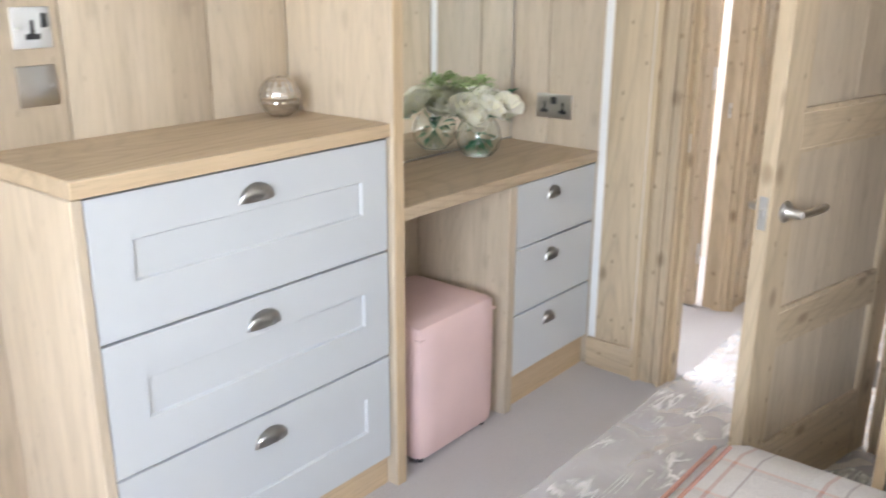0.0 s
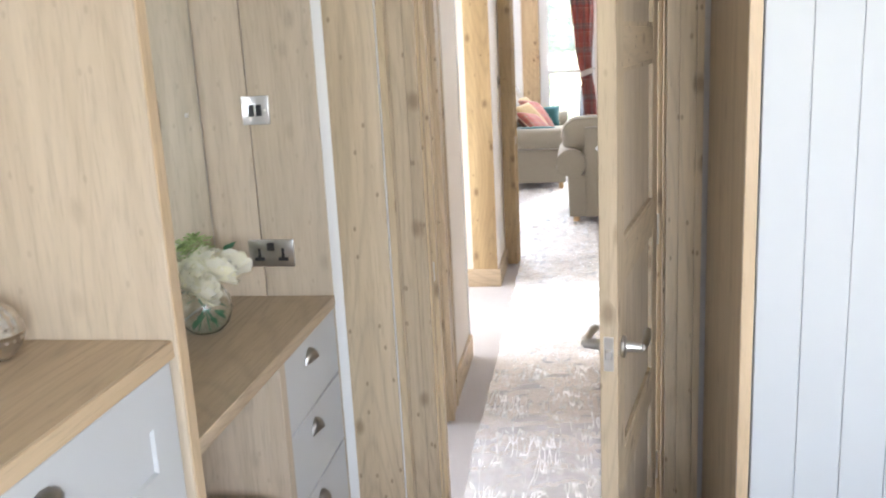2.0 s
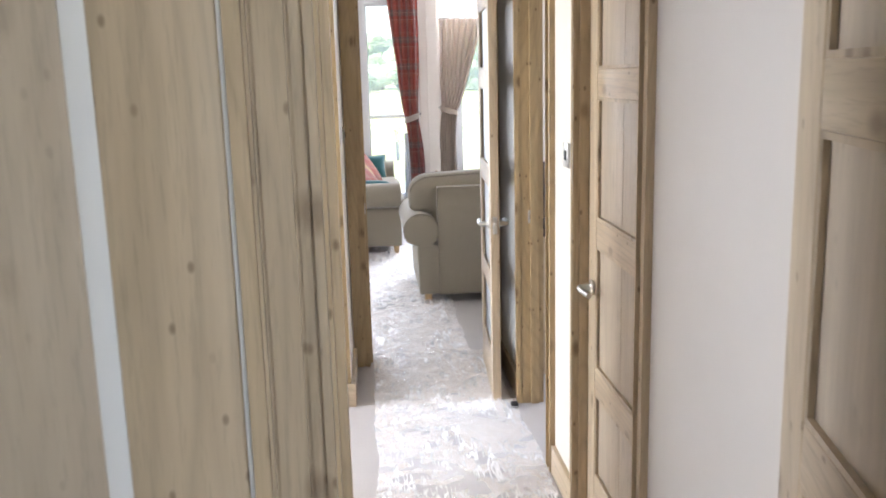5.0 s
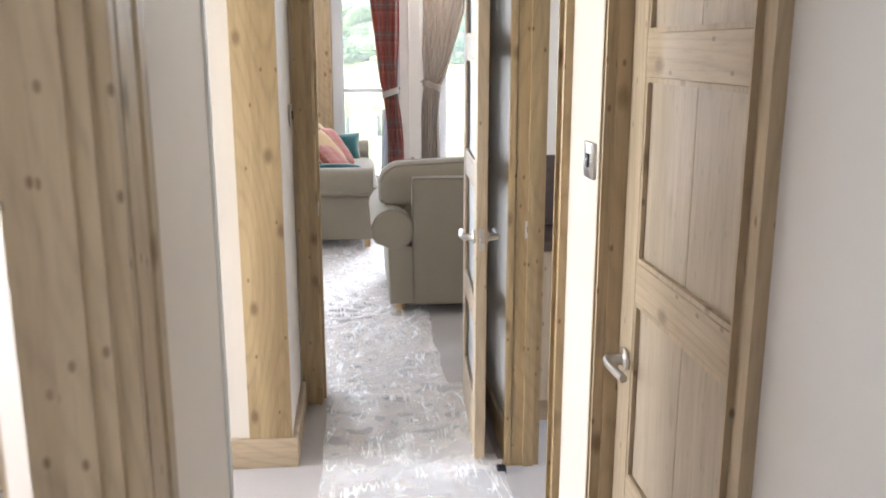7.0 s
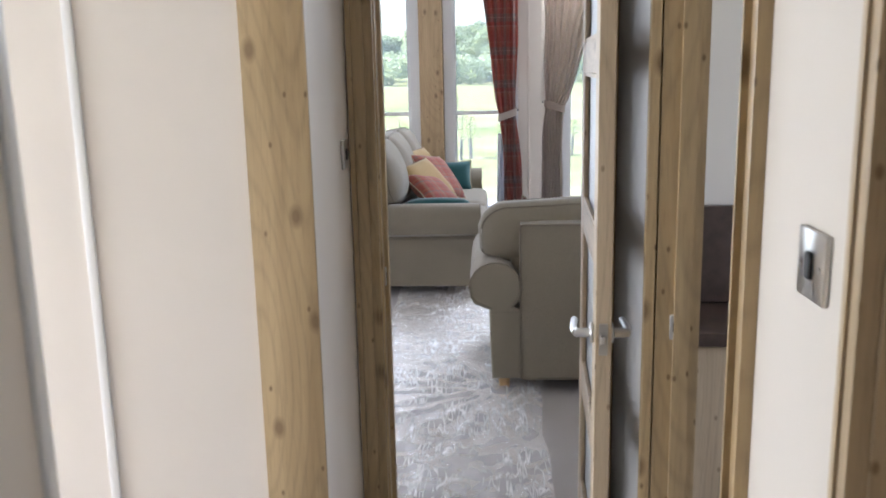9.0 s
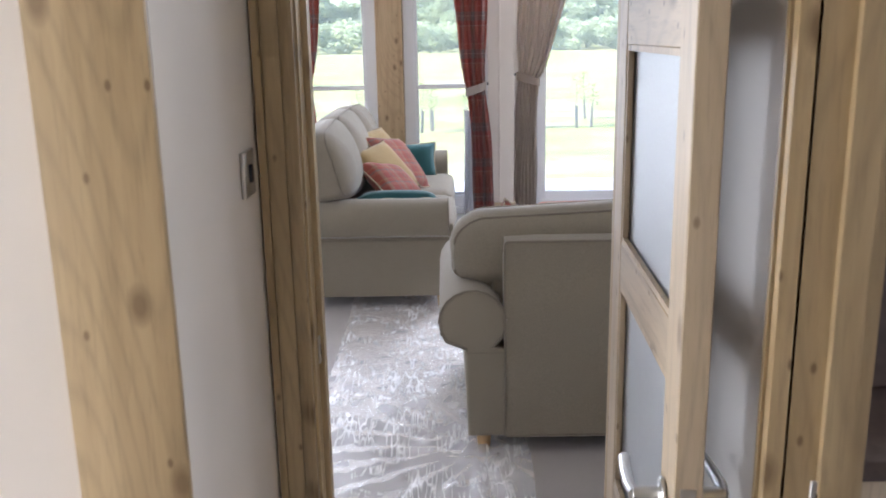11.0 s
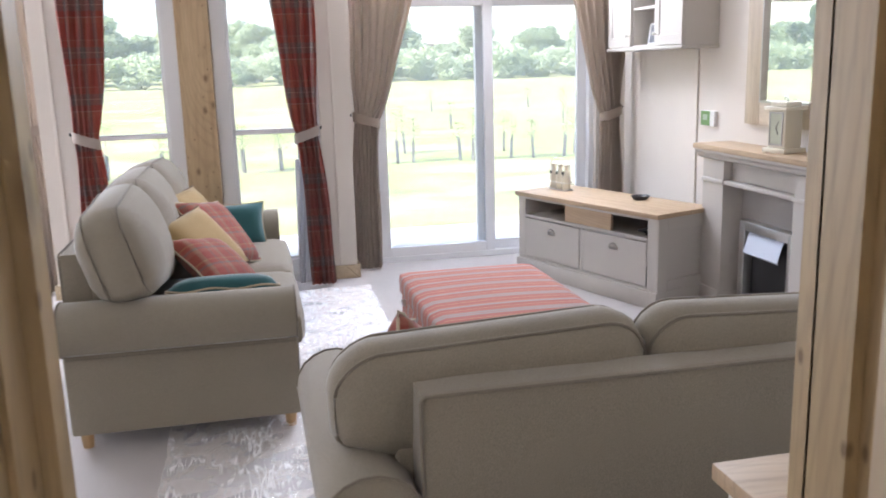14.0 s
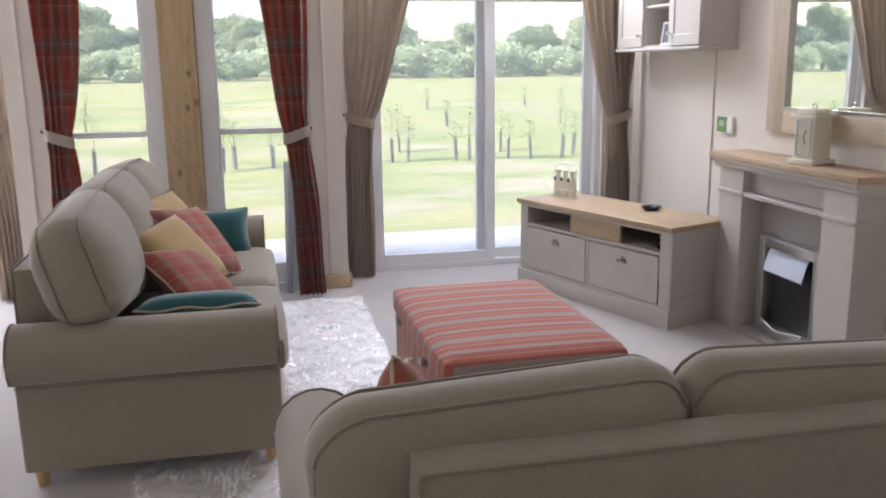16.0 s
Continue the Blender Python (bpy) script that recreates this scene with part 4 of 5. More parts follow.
# ---- lounge: curtains ----
def curtain(name, xs, y, z_top, z_tie, mat, band_mat, label, folds=7, depth=0.045, hook=1, seed=1):
    """A curtain gathered by a tieback. xs: (left, right) at the top, at the tie and at the floor."""
    c = thing(name, ((xs[0][0] + xs[0][1]) / 2, y, 0), label, "curtain", 0, "lounge curtains")
    ox = (xs[0][0] + xs[0][1]) / 2
    r = random.Random(seed)
    ph = [r.uniform(-0.5, 0.5) for _ in range(folds + 1)]
    bm = bmesh.new()
    nu, nz = folds * 8, 44
    grid = []
    for j in range(nz + 1):
        z = 0.012 + (z_top - 0.012) * j / nz
        if z > z_tie:
            t = (z - z_tie) / (z_top - z_tie)
            t = t ** 0.75
            a, b = xs[1], xs[0]
        else:
            t = ((z_tie - z) / z_tie) ** 0.6
            a, b = xs[1], xs[2]
        l0, r0 = a[0] + (b[0] - a[0]) * t, a[1] + (b[1] - a[1]) * t
        amp = depth * (0.55 + 0.45 * t)
        row = []
        for i in range(nu + 1):
            u = i / nu
            k = u * folds
            w = math.sin(2 * math.pi * (k + 0.12 * ph[int(k)] * math.sin(3 * t + int(k))))
            pinch = math.sin(math.pi * u)
            yy = -amp * w * (0.7 + 0.3 * math.cos(5 * u + seed)) - 0.03 * pinch * (1 - t)
            xx = l0 + (r0 - l0) * u + 0.006 * math.sin(9 * t + 6 * u + seed)
            row.append(bm.verts.new((xx - ox, yy, z)))
        grid.append(row)
    for j in range(nz):
        for i in range(nu):
            bm.faces.new((grid[j][i], grid[j][i + 1], grid[j + 1][i + 1], grid[j + 1][i]))
    bmesh.ops.solidify(bm, geom=list(bm.faces), thickness=0.004)
    cloth = part("cloth", bm, mat, c)
    # tieback: a flat band round the gathers
    l1, r1 = xs[1][0] - ox - 0.012, xs[1][1] - ox + 0.012
    bm = bmesh.new()
    n = 20
    lo, hi = [], []
    for k in range(n):
        a = 2 * math.pi * k / n
        px, py = (l1 + r1) / 2 + (r1 - l1) / 2 * math.cos(a), -0.015 - (depth + 0.028) * math.sin(a)
        tilt = hook * 0.03 * math.cos(a)
        lo.append(bm.verts.new((px, py, z_tie - 0.035 + tilt)))
        hi.append(bm.verts.new((px, py, z_tie + 0.035 + tilt)))
    for k in range(n):
        bm.faces.new((lo[k], lo[(k + 1) % n], hi[(k + 1) % n], hi[k]))
    bmesh.ops.solidify(bm, geom=list(bm.faces), thickness=0.006)
    part("tieback", bm, band_mat, c, "cloth tieback band")
    hx = r1 + 0.012 if hook > 0 else l1 - 0.012
    part("hook", tube([(hx, 0.08, z_tie + 0.035 * 1), (hx, 0.0, z_tie + 0.035), (hx, -0.01, z_tie + 0.05)], 0.006, 8), BLACK, c, "dark tieback hook")
    return c


BEIGE = fabric("taupe_curtain_cloth", (0.60, 0.50, 0.41), 350, 0.95, 0.12)
BAND_T = fabric("taupe_band_cloth", (0.48, 0.39, 0.315), 350, 0.95, 0.1)
BAND = fabric("beige_band_cloth", (0.56, 0.48, 0.42), 350, 0.95, 0.1)
TARTAN = stripes("tartan_cloth", "Z", 0.30, [(0.0, (0.36, 0.085, 0.06)), (0.22, (0.40, 0.13, 0.085)), (0.34, (0.62, 0.54, 0.46)), (0.355, (0.34, 0.075, 0.055)), (0.48, (0.20, 0.165, 0.155)), (0.60, (0.62, 0.54, 0.46)), (0.612, (0.20, 0.165, 0.155)), (0.72, (0.38, 0.10, 0.07)), (0.86, (0.52, 0.36, 0.27)), (0.875, (0.35, 0.08, 0.06))], (0.85, 1.12),
                 ("X", 0.085, [(0.0, (0.37, 0.09, 0.065)), (0.42, (0.22, 0.17, 0.16)), (0.56, (0.46, 0.37, 0.31)), (0.60, (0.21, 0.165, 0.155)), (0.74, (0.40, 0.12, 0.08))]))
curtain("curtain", ((-0.56, -0.20), (-0.385, -0.235), (-0.33, -0.15)), 11.87, 2.52, 1.095, TARTAN, BAND, "red tartan curtain tied back beside the tall window", 5, 0.035, 1, 3)
curtain("curtain", ((-1.86, -1.50), (-1.83, -1.68), (-1.84, -1.62)), 11.87, 2.52, 1.115, TARTAN, BAND, "red tartan curtain tied back beside the tall window", 5, 0.035, -1, 5)
curtain("curtain", ((0.06, 0.58), (0.07, 0.25), (0.03, 0.235)), 12.25, 2.22, 1.15, BEIGE, BAND_T, "taupe curtain tied back beside the patio door", 7, 0.045, -1, 7)
curtain("curtain", ((1.76, 2.27), (2.03, 2.19), (2.0, 2.24)), 12.25, 2.22, 1.13, BEIGE, BAND_T, "taupe curtain tied back beside the patio door", 7, 0.045, 1, 9)
curtain("curtain", ((-2.64, -2.12), (-2.30, -2.12), (-2.30, -2.08)), 12.25, 2.22, 1.15, BEIGE, BAND_T, "taupe curtain tied back beside the patio door", 7, 0.045, 1, 11)
curtain("curtain", ((-4.33, -3.82), (-4.25, -4.09), (-4.3, -4.06)), 12.25, 2.22, 1.13, BEIGE, BAND_T, "taupe curtain tied back beside the patio door", 7, 0.045, -1, 13)
for a, b, z, y in ((0.05, 2.28, 2.24, 12.25), (-4.34, -2.11, 2.24, 12.25), (-1.9, -0.16, 2.54, 11.87)):
    rod = thing("curtain_rod", (a, y, z), "dark steel curtain rod with round finials", "curtain rod", 0, "curtain rods")
    part("rod", tube([(0, 0, 0), (b - a, 0, 0)], 0.011, 10), NICKEL, rod)
    for x in (0.0, b - a):
        part("finial", lathe([(0, -0.022), (0.014, -0.018), (0.022, 0), (0.014, 0.018), (0, 0.022)], 14), NICKEL, rod, "round finial", pose(x, 0, 0))
    for x in (0.06, b - a - 0.06):
        part("bracket", tube([(x, 0, 0), (x, 0.15 if y > 12 else 0.18, 0)], 0.007, 8), NICKEL, rod)

# sheer white lining behind the tartan curtain
SHEER = fabric("white_lining_cloth", (0.72, 0.71, 0.72), 300, 0.9, 0.04)
bm = bmesh.new()
rows = []
for j in range(12):
    t = j / 11
    rows.append([bm.verts.new((-0.40 - 0.06 * (1 - t) * (i / 8) + 0.12 * i / 8 - 0.02 * (1 - t), 11.93 + 0.015 * math.sin(i * 1.9 + j * 0.1), 0.015 + 0.9 * t)) for i in range(9)])
for j in range(11):
    for i in range(8):
        bm.faces.new((rows[j][i], rows[j][i + 1], rows[j + 1][i + 1], rows[j + 1][i]))
bmesh.ops.solidify(bm, geom=list(bm.faces), thickness=0.003)
single("curtain_lining", bm, SHEER, "white lining hanging behind the tartan curtain", "curtain lining")

# ---- lounge: sofas ----
SOFA = fabric("oatmeal_weave", (0.285, 0.247, 0.19), 420, 0.95, 0.22, 0.3)
PIPE = fabric("darker_piping", (0.235, 0.20, 0.155), 500, 0.95, 0.1)
FOOT = wood("pale_oak_foot", (0.50, 0.31, 0.15), (0.62, 0.42, 0.22), "z", 0.0)


def rounded_loop(x0, x1, z0, z1, r, y, n=6):
    """A closed rounded rectangle in the xz plane."""
    pts = []
    for cx, cz, a0 in ((x1 - r, z1 - r, 0), (x0 + r, z1 - r, 90), (x0 + r, z0 + r, 180), (x1 - r, z0 + r, 270)):
        for k in range(n + 1):
            a = radians(a0 + 90 * k / n)
            pts.append((cx + r * math.cos(a), y, cz + r * math.sin(a)))
    return pts


def box_cushion(w, t, h, r, dome):
    """A plump boxed cushion: rounded outline in xz, domed faces along y."""
    bm = bmesh.new()
    rings = []
    rows = [(-t / 2 - dome, 0.25), (-t / 2 - dome * 0.8, 0.52), (-t / 2 - dome * 0.45, 0.76), (-t / 2 - dome * 0.1, 0.92), (-t / 2 + 0.02, 1.0), (-t / 4, 1.06), (0.0, 1.085)]
    for y, k in rows + [(-y, k) for y, k in rows[-2::-1]]:
        ring = []
        for i, (px, _, pz) in enumerate(rounded_loop(-w / 2, w / 2, -h / 2, h / 2, r, 0)):
            lump = 0.003 * math.sin(2.3 * i + 9 * y) * (k > 0.7)
            inset = min(w, h) / 2 * (1 - k)
            ring.append(bm.verts.new((px * (1 - inset / (w / 2)) + lump, y, pz * (1 - inset / (h / 2)) + lump * 0.6)))
        rings.append(ring)
    for a, b in zip(rings, rings[1:]):
        for i in range(len(a)):
            j = (i + 1) % len(a)
            bm.faces.new((a[i], a[j], b[j], b[i]))
    bm.faces.new(rings[0][::-1])
    bm.faces.new(rings[-1])
    bmesh.ops.recalc_face_normals(bm, faces=bm.faces)
    for f in bm.faces:
        f.smooth = True
    return bm


def sofa(place, rz, width, cushions, label, ch=0.46, cz=0.775, ct=0.24, dome=0.05, lean=9):
    """Scroll-arm sofa: local x along its width, local y from its back (0) to its front."""
    s = thing("sofa", place, label, "sofa", rz)
    D = 0.95
    aw = 0.25
    part("back_panel", soft_box(width / 2, 0.065, 0.445, width - 2 * aw + 0.02, 0.13, 0.75, 0.016, (0, 0.004, 0)), SOFA, s, "flat upholstered back")
    part("piping", tube(rounded_loop(aw - 0.008, width - aw + 0.008, 0.075, 0.818, 0.015, 0.002), 0.0045, 6, True), PIPE, s)
    part("inner_back", soft_box(width / 2, 0.19, 0.60, width - 2 * aw + 0.10, 0.15, 0.29, 0.03), SOFA, s)
    part("seat_base", soft_box(width / 2, 0.50, 0.20, width - 2 * aw + 0.04, D - 0.12, 0.26, 0.02), SOFA, s)
    for side in (0, 1):
        def X(v):
            return v if side == 0 else width - v
        # arm: outward scroll over a narrower upright
        prof = []
        ax, az, r = 0.125, 0.522, 0.122
        for k in range(15):
            a = radians(-52 + k * (270 / 14))
            prof.append((ax + r * math.cos(a), az + r * 0.98 * math.sin(a)))
        prof += [(0.10, 0.42), (0.095, 0.40), (0.105, 0.075), (0.245, 0.075), (0.245, 0.42)]
        bm = extruded([(X(px), pz) for px, pz in prof], "y", 0.0, D)
        bmesh.ops.recalc_face_normals(bm, faces=bm.faces)
        ends = [e for e in bm.edges if abs(e.verts[0].co.y - e.verts[1].co.y) < 1e-6]
        bmesh.ops.bevel(bm, geom=ends, offset=0.014, segments=3, affect="EDGES", profile=0.5)
        arm = part("armrest", bm, SOFA, s, "scroll armrest")
        loop = [(X(px), pz) for px, pz in prof[:16]]
        for y in (0.004, D - 0.004):
            part("piping", tube([(px, y, pz) for px, pz in loop], 0.0045, 6), PIPE, arm)
        part("piping", tube([(X(0.099), 0.01, 0.405), (X(0.099), D - 0.01, 0.405)], 0.004, 6), PIPE, arm)
        part("piping", tube([(X(0.10), 0.002, 0.405), (X(0.245), 0.002, 0.405)], 0.003, 6), PIPE, arm)
    n = cushions
    cw = (width - 0.12) / n
    for k in range(n):
        cx = 0.06 + cw * (k + 0.5)
        lift = 0.635 - (cz - ch / 2)
        bm = box_cushion(cw - 0.012, ct, ch, 0.105, dome)

        def droop(x, z):
            u = max(0.0, -x if k == 0 else (x if k == n - 1 else 0.0)) / (cw / 2)
            f = min(1.0, abs(z) / (ch / 2))
            return z + f * (-0.05 * u * u if z > 0 else lift * min(1.0, 1.15 * u))

        for v in bm.verts:
            v.co.z = droop(v.co.x, v.co.z)
        bc = part("back_cushion", bm, SOFA, s, "plump loose back cushion", Matrix.Translation((cx, 0.155 + ct / 2, cz)) @ pose(0, 0, 0, lean))
        for y in (-ct / 2 + 0.02, ct / 2 - 0.02):
            lp = rounded_loop(-cw / 2 + 0.004, cw / 2 - 0.004, -ch / 2, ch / 2, 0.105, y)
            part("piping", tube([(px, py, droop(px, pz + 0.004)) for px, py, pz in lp], 0.0048, 6, True), PIPE, bc)
    m = 2
    sw = (width - 2 * aw) / m
    for k in range(m):
        part("seat_cushion", soft_box(aw + sw * (k + 0.5), 0.62, 0.40, sw - 0.004, 0.74, 0.16, 0.05, (0.004, 0.01, 0.022), 12), SOFA, s, "thick seat cushion")
    for fx in (0.165, width - 0.165):
        for fy in (0.05, D - 0.05):
            part("leg", lathe([(0, 0), (0.022, 0), (0.03, 0.09), (0, 0.09)], 14, (fx, fy)), FOOT, s, "tapered pale oak foot")
    return s


sofa((-1.505, 11.60, 0), -90, 2.375, 3, "oatmeal weave three-seat sofa with scroll arms and oak feet", 0.475, 0.79, 0.19, 0.07, 16)
sofa((-0.605, 7.50, 0), 0, 1.72, 2, "oatmeal weave two-seat sofa with its back to the doorway", 0.385, 0.715, 0.15, 0.05, 8)


# ---- lounge: scatter cushions on the three-seat sofa ----
def scatter(place, turn, w, h, t, mat, label, edge):
    c = new("cushion")
    c.empty_display_size = 0.1
    c.matrix_basis = Matrix.Translation(place) @ turn
    tagged(c, label, "cushion", "scatter cushions")
    bm = bmesh.new()
    n = 16
    made = {}
    for sgn in (-1, 1):
        for i in range(n + 1):
            for j in range(n + 1):
                u, v = 2 * i / n - 1, 2 * j / n - 1
                rim = i in (0, n) or j in (0, n)
                if rim and (i, j) in made:
                    continue
                pull = 1 - 0.07 * (1 - v * v) * abs(u) ** 4
                pull2 = 1 - 0.07 * (1 - u * u) * abs(v) ** 4
                bulge = max(0.0, (1 - u ** 4) * (1 - v ** 4)) ** 0.6
                wr = 0.006 * math.sin(7 * u + 3 * v) * (1 - bulge)
                vert = bm.verts.new((u * w / 2 * pull, sgn * (t / 2 * bulge) + wr, v * h / 2 * pull2))
                made[(i, j) if rim else (i, j, sgn)] = vert
    for sgn in (-1, 1):
        for i in range(n):
            for j in range(n):
                q = [made.get((a, b), made.get((a, b, sgn))) for a, b in ((i, j), (i + 1, j), (i + 1, j + 1), (i, j + 1))]
                bm.faces.new(q if sgn < 0 else q[::-1])
    rim = [made[k].co.copy() for k in [(i, 0) for i in range(n)] + [(n, j) for j in range(n)] + [(n - i, n) for i in range(n)] + [(0, n - j) for j in range(n)]]
    part("cover", bm, mat, c)
    part("piping", tube(rim, 0.005, 6, True), edge, c)
    return c


OCHRE = fabric("ochre_cloth", (0.43, 0.30, 0.13), 420, 0.95, 0.15)
TEAL = fabric("teal_velvet", (0.018, 0.115, 0.125), 420, 0.85, 0.2, 0.5)
RUST = stripes("rust_stripe_cloth", "Z", 0.11, [(0.0, (0.30, 0.06, 0.04)), (0.3, (0.36, 0.12, 0.085)), (0.5, (0.17, 0.14, 0.135)), (0.62, (0.33, 0.07, 0.045)), (0.8, (0.38, 0.20, 0.085)), (0.86, (0.28, 0.055, 0.04))], (0.85, 1.1), ("X", 0.13, [(0.0, (0.32, 0.07, 0.05)), (0.4, (0.22, 0.12, 0.10)), (0.55, (0.36, 0.10, 0.07)), (0.8, (0.30, 0.20, 0.13))]))
CORD = fabric("cream_cord", (0.55, 0.46, 0.32), 400)
BROWN = fabric("brown_cord", (0.16, 0.10, 0.06), 400)
scatter((-0.86, 11.18, 0.60), pose(0, 0, 0, -12, 0, 8), 0.44, 0.27, 0.14, TEAL, "teal velvet bolster cushion against the sofa arm", CORD)
scatter((-1.03, 10.86, 0.69), pose(0, 0, 0, -36, 0, 66), 0.44, 0.44, 0.13, OCHRE, "plain ochre cushion with brown piping", BROWN)
scatter((-0.90, 10.52, 0.68), pose(0, 0, 0, -40, 8, 62), 0.45, 0.43, 0.13, RUST, "rust striped cushion with pale piping", CORD)
scatter((-0.97, 10.22, 0.675), pose(0, 0, 0, -42, -6, 60), 0.40, 0.40, 0.13, OCHRE, "plain ochre cushion with brown piping", BROWN)
scatter((-0.90, 9.93, 0.63), pose(0, 0, 0, -52, 10, 56), 0.40, 0.36, 0.13, RUST, "rust striped cushion with pale piping", CORD)
scatter((-0.86, 9.72, 0.565), pose(0, 0, 0, 78, 0, 0), 0.50, 0.26, 0.12, TEAL, "teal velvet bolster cushion lying on the seat", CORD)
scatter((-0.30, 8.06, 0.66), pose(0, 0, 0, 0, 20, 74), 0.36, 0.36, 0.12, RUST, "rust striped cushion on the two-seat sofa", CORD)

# ---- lounge: footstool ----
STRIPE = stripes("striped_upholstery", "Y", 0.24, [(0.0, (0.44, 0.125, 0.095)), (0.16, (0.55, 0.30, 0.17)), (0.185, (0.44, 0.13, 0.10)), (0.34, (0.36, 0.30, 0.275)), (0.43, (0.48, 0.20, 0.15)), (0.455, (0.36, 0.30, 0.275)), (0.55, (0.45, 0.135, 0.10)), (0.70, (0.55, 0.31, 0.18)), (0.72, (0.42, 0.12, 0.09)), (0.86, (0.38, 0.32, 0.295)), (0.95, (0.50, 0.24, 0.17))], (0.84, 1.1))
ott = thing("footstool", (0.42, 9.70, 0), "large storage footstool in rust and grey stripes", "footstool")
part("body", soft_box(0, 0, 0.18, 0.74, 1.15, 0.28, 0.02, (0.004, 0.004, 0)), STRIPE, ott)
part("lid", soft_box(0, 0, 0.385, 0.77, 1.18, 0.125, 0.04, (0.004, 0.004, 0.016), 14), STRIPE, ott, "padded lift-up lid")
for y in (-0.2, 0.4):
    part("clasp", rounded(solid((-0.395, y - 0.02, 0.30, -0.374, y + 0.02, 0.33)), 0.002, 1), STEEL, ott, "bright lid hinge")
for sx in (-0.32, 0.32):
    for sy in (-0.52, 0.52):
        part("leg", lathe([(0, 0), (0.02, 0), (0.024, 0.05), (0, 0.05)], 12, (sx, sy)), BLACK, ott)

# ---- lounge: television cabinet ----
tv = thing("tv_cabinet", (1.222, 11.852, 0), "stone grey television cabinet with oak top and two drawers", "cabinet", -69.6)
W, DP = 1.385, 0.49
part("top", rounded(solid((-0.02, -0.02, 0.578, W + 0.02, DP, 0.609)), 0.004, 2), TOPL, tv, "pale oak top")
for x0, x1 in ((0.0, 0.08), (W - 0.08, W)):
    part("side_panel", rounded(solid((x0, 0, 0.0, x1, DP - 0.01, 0.578)), 0.002, 1), STONE, tv)
for q in ((W, 0.0, 0.10, W + 0.012, 0.085, 0.577), (W, DP - 0.085, 0.10, W + 0.012, DP - 0.012, 0.577), (W, 0.085, 0.50, W + 0.012, DP - 0.085, 0.577), (W, 0.085, 0.10, W + 0.012, DP - 0.085, 0.18)):
    part("side_frame", rounded(solid(q), 0.002, 1), STONE, tv)
part("back_panel", solid((0.08, DP - 0.03, 0.06, W - 0.08, DP - 0.012, 0.578)), STONE, tv)
part("shelf", solid((0.08, 0.004, 0.425, W - 0.08, DP - 0.03, 0.445)), STONE, tv)
part("rail", solid((0.08, 0.0, 0.560, W - 0.08, 0.02, 0.578)), STONE, tv)
part("rail", solid((0.08, 0.0, 0.10, W - 0.08, 0.02, 0.130)), STONE, tv)
part("post", solid((W / 2 - 0.014, 0.0, 0.130, W / 2 + 0.014, 0.02, 0.425)), STONE, tv)
part("plinth", rounded(solid((-0.014, -0.016, 0, W + 0.016, DP, 0.112)), 0.006, 2), STONE, tv, "moulded plinth")
part("centre_block", solid((0.51, 0.012, 0.447, 0.965, 0.03, 0.559)), TOPL, tv, "oak panel in the open shelf")
for x0, x1 in ((0.082, W / 2 - 0.016), (W / 2 + 0.016, W - 0.082)):
    dr = drawer_front(tv, x0, x1, 0.132, 0.423, STONE, None, y=-0.004)
    cup_handle(dr, (x0 + x1) / 2, 0.345, 0.085, -0.004)
part("cable", tube([(W * 0.86 + 0.03 * math.cos(k * 0.7), 0.08 + 0.025 * math.sin(k * 0.7), 0.45 + 0.004 * k) for k in range(12)], 0.009, 8), BLACK, tv, "coiled black cable in the shelf")

milk = thing("bottle_caddy", (1.53, 11.80, 0.611), "white wire caddy of three small cream milk bottles", "bottles", -73)
milk.scale = (1.15, 1.15, 1.15)
CREAMG = painted("cream_glazed_glass", (0.80, 0.76, 0.64), 0.12, 0.05)
WIRE = painted("white_wire", (0.8, 0.8, 0.78), 0.4, 0.02)
for k in (-1, 0, 1):
    b = part("bottle", lathe([(0, 0.006), (0.026, 0.006), (0.028, 0.012), (0.028, 0.085), (0.024, 0.105), (0.014, 0.125), (0.013, 0.145), (0.017, 0.152), (0.017, 0.162), (0, 0.162)], 18, (k * 0.065, 0)), CREAMG, milk, "cream glazed milk bottle")
    part("tag", solid((k * 0.065 - 0.010, -0.031, 0.10, k * 0.065 + 0.010, -0.0275, 0.12)), BLACK, b)
part("wire", tube(rounded_loop(-0.105, 0.105, -0.036, 0.036, 0.03, 0), 0.003, 6, True), WIRE, milk, "white wire", pose(0, 0, 0.05, 90))
part("wire", tube(rounded_loop(-0.105, 0.105, -0.036, 0.036, 0.03, 0), 0.003, 6, True), WIRE, milk, "white wire", pose(0, 0, 0.004, 90))
part("wire", tube([(-0.1, 0, 0.05), (-0.1, 0, 0.17), (-0.06, 0, 0.2), (0.06, 0, 0.2), (0.1, 0, 0.17), (0.1, 0, 0.05)], 0.003, 6), WIRE, milk, "white wire handle")
dish = thing("dish", (1.86, 11.13, 0.611), "small round black dish on the cabinet", "dish")
part("bowl", lathe([(0, 0), (0.045, 0), (0.062, 0.02), (0.062, 0.026), (0.055, 0.024), (0.04, 0.008), (0, 0.008)], 24), BLACK, dish)

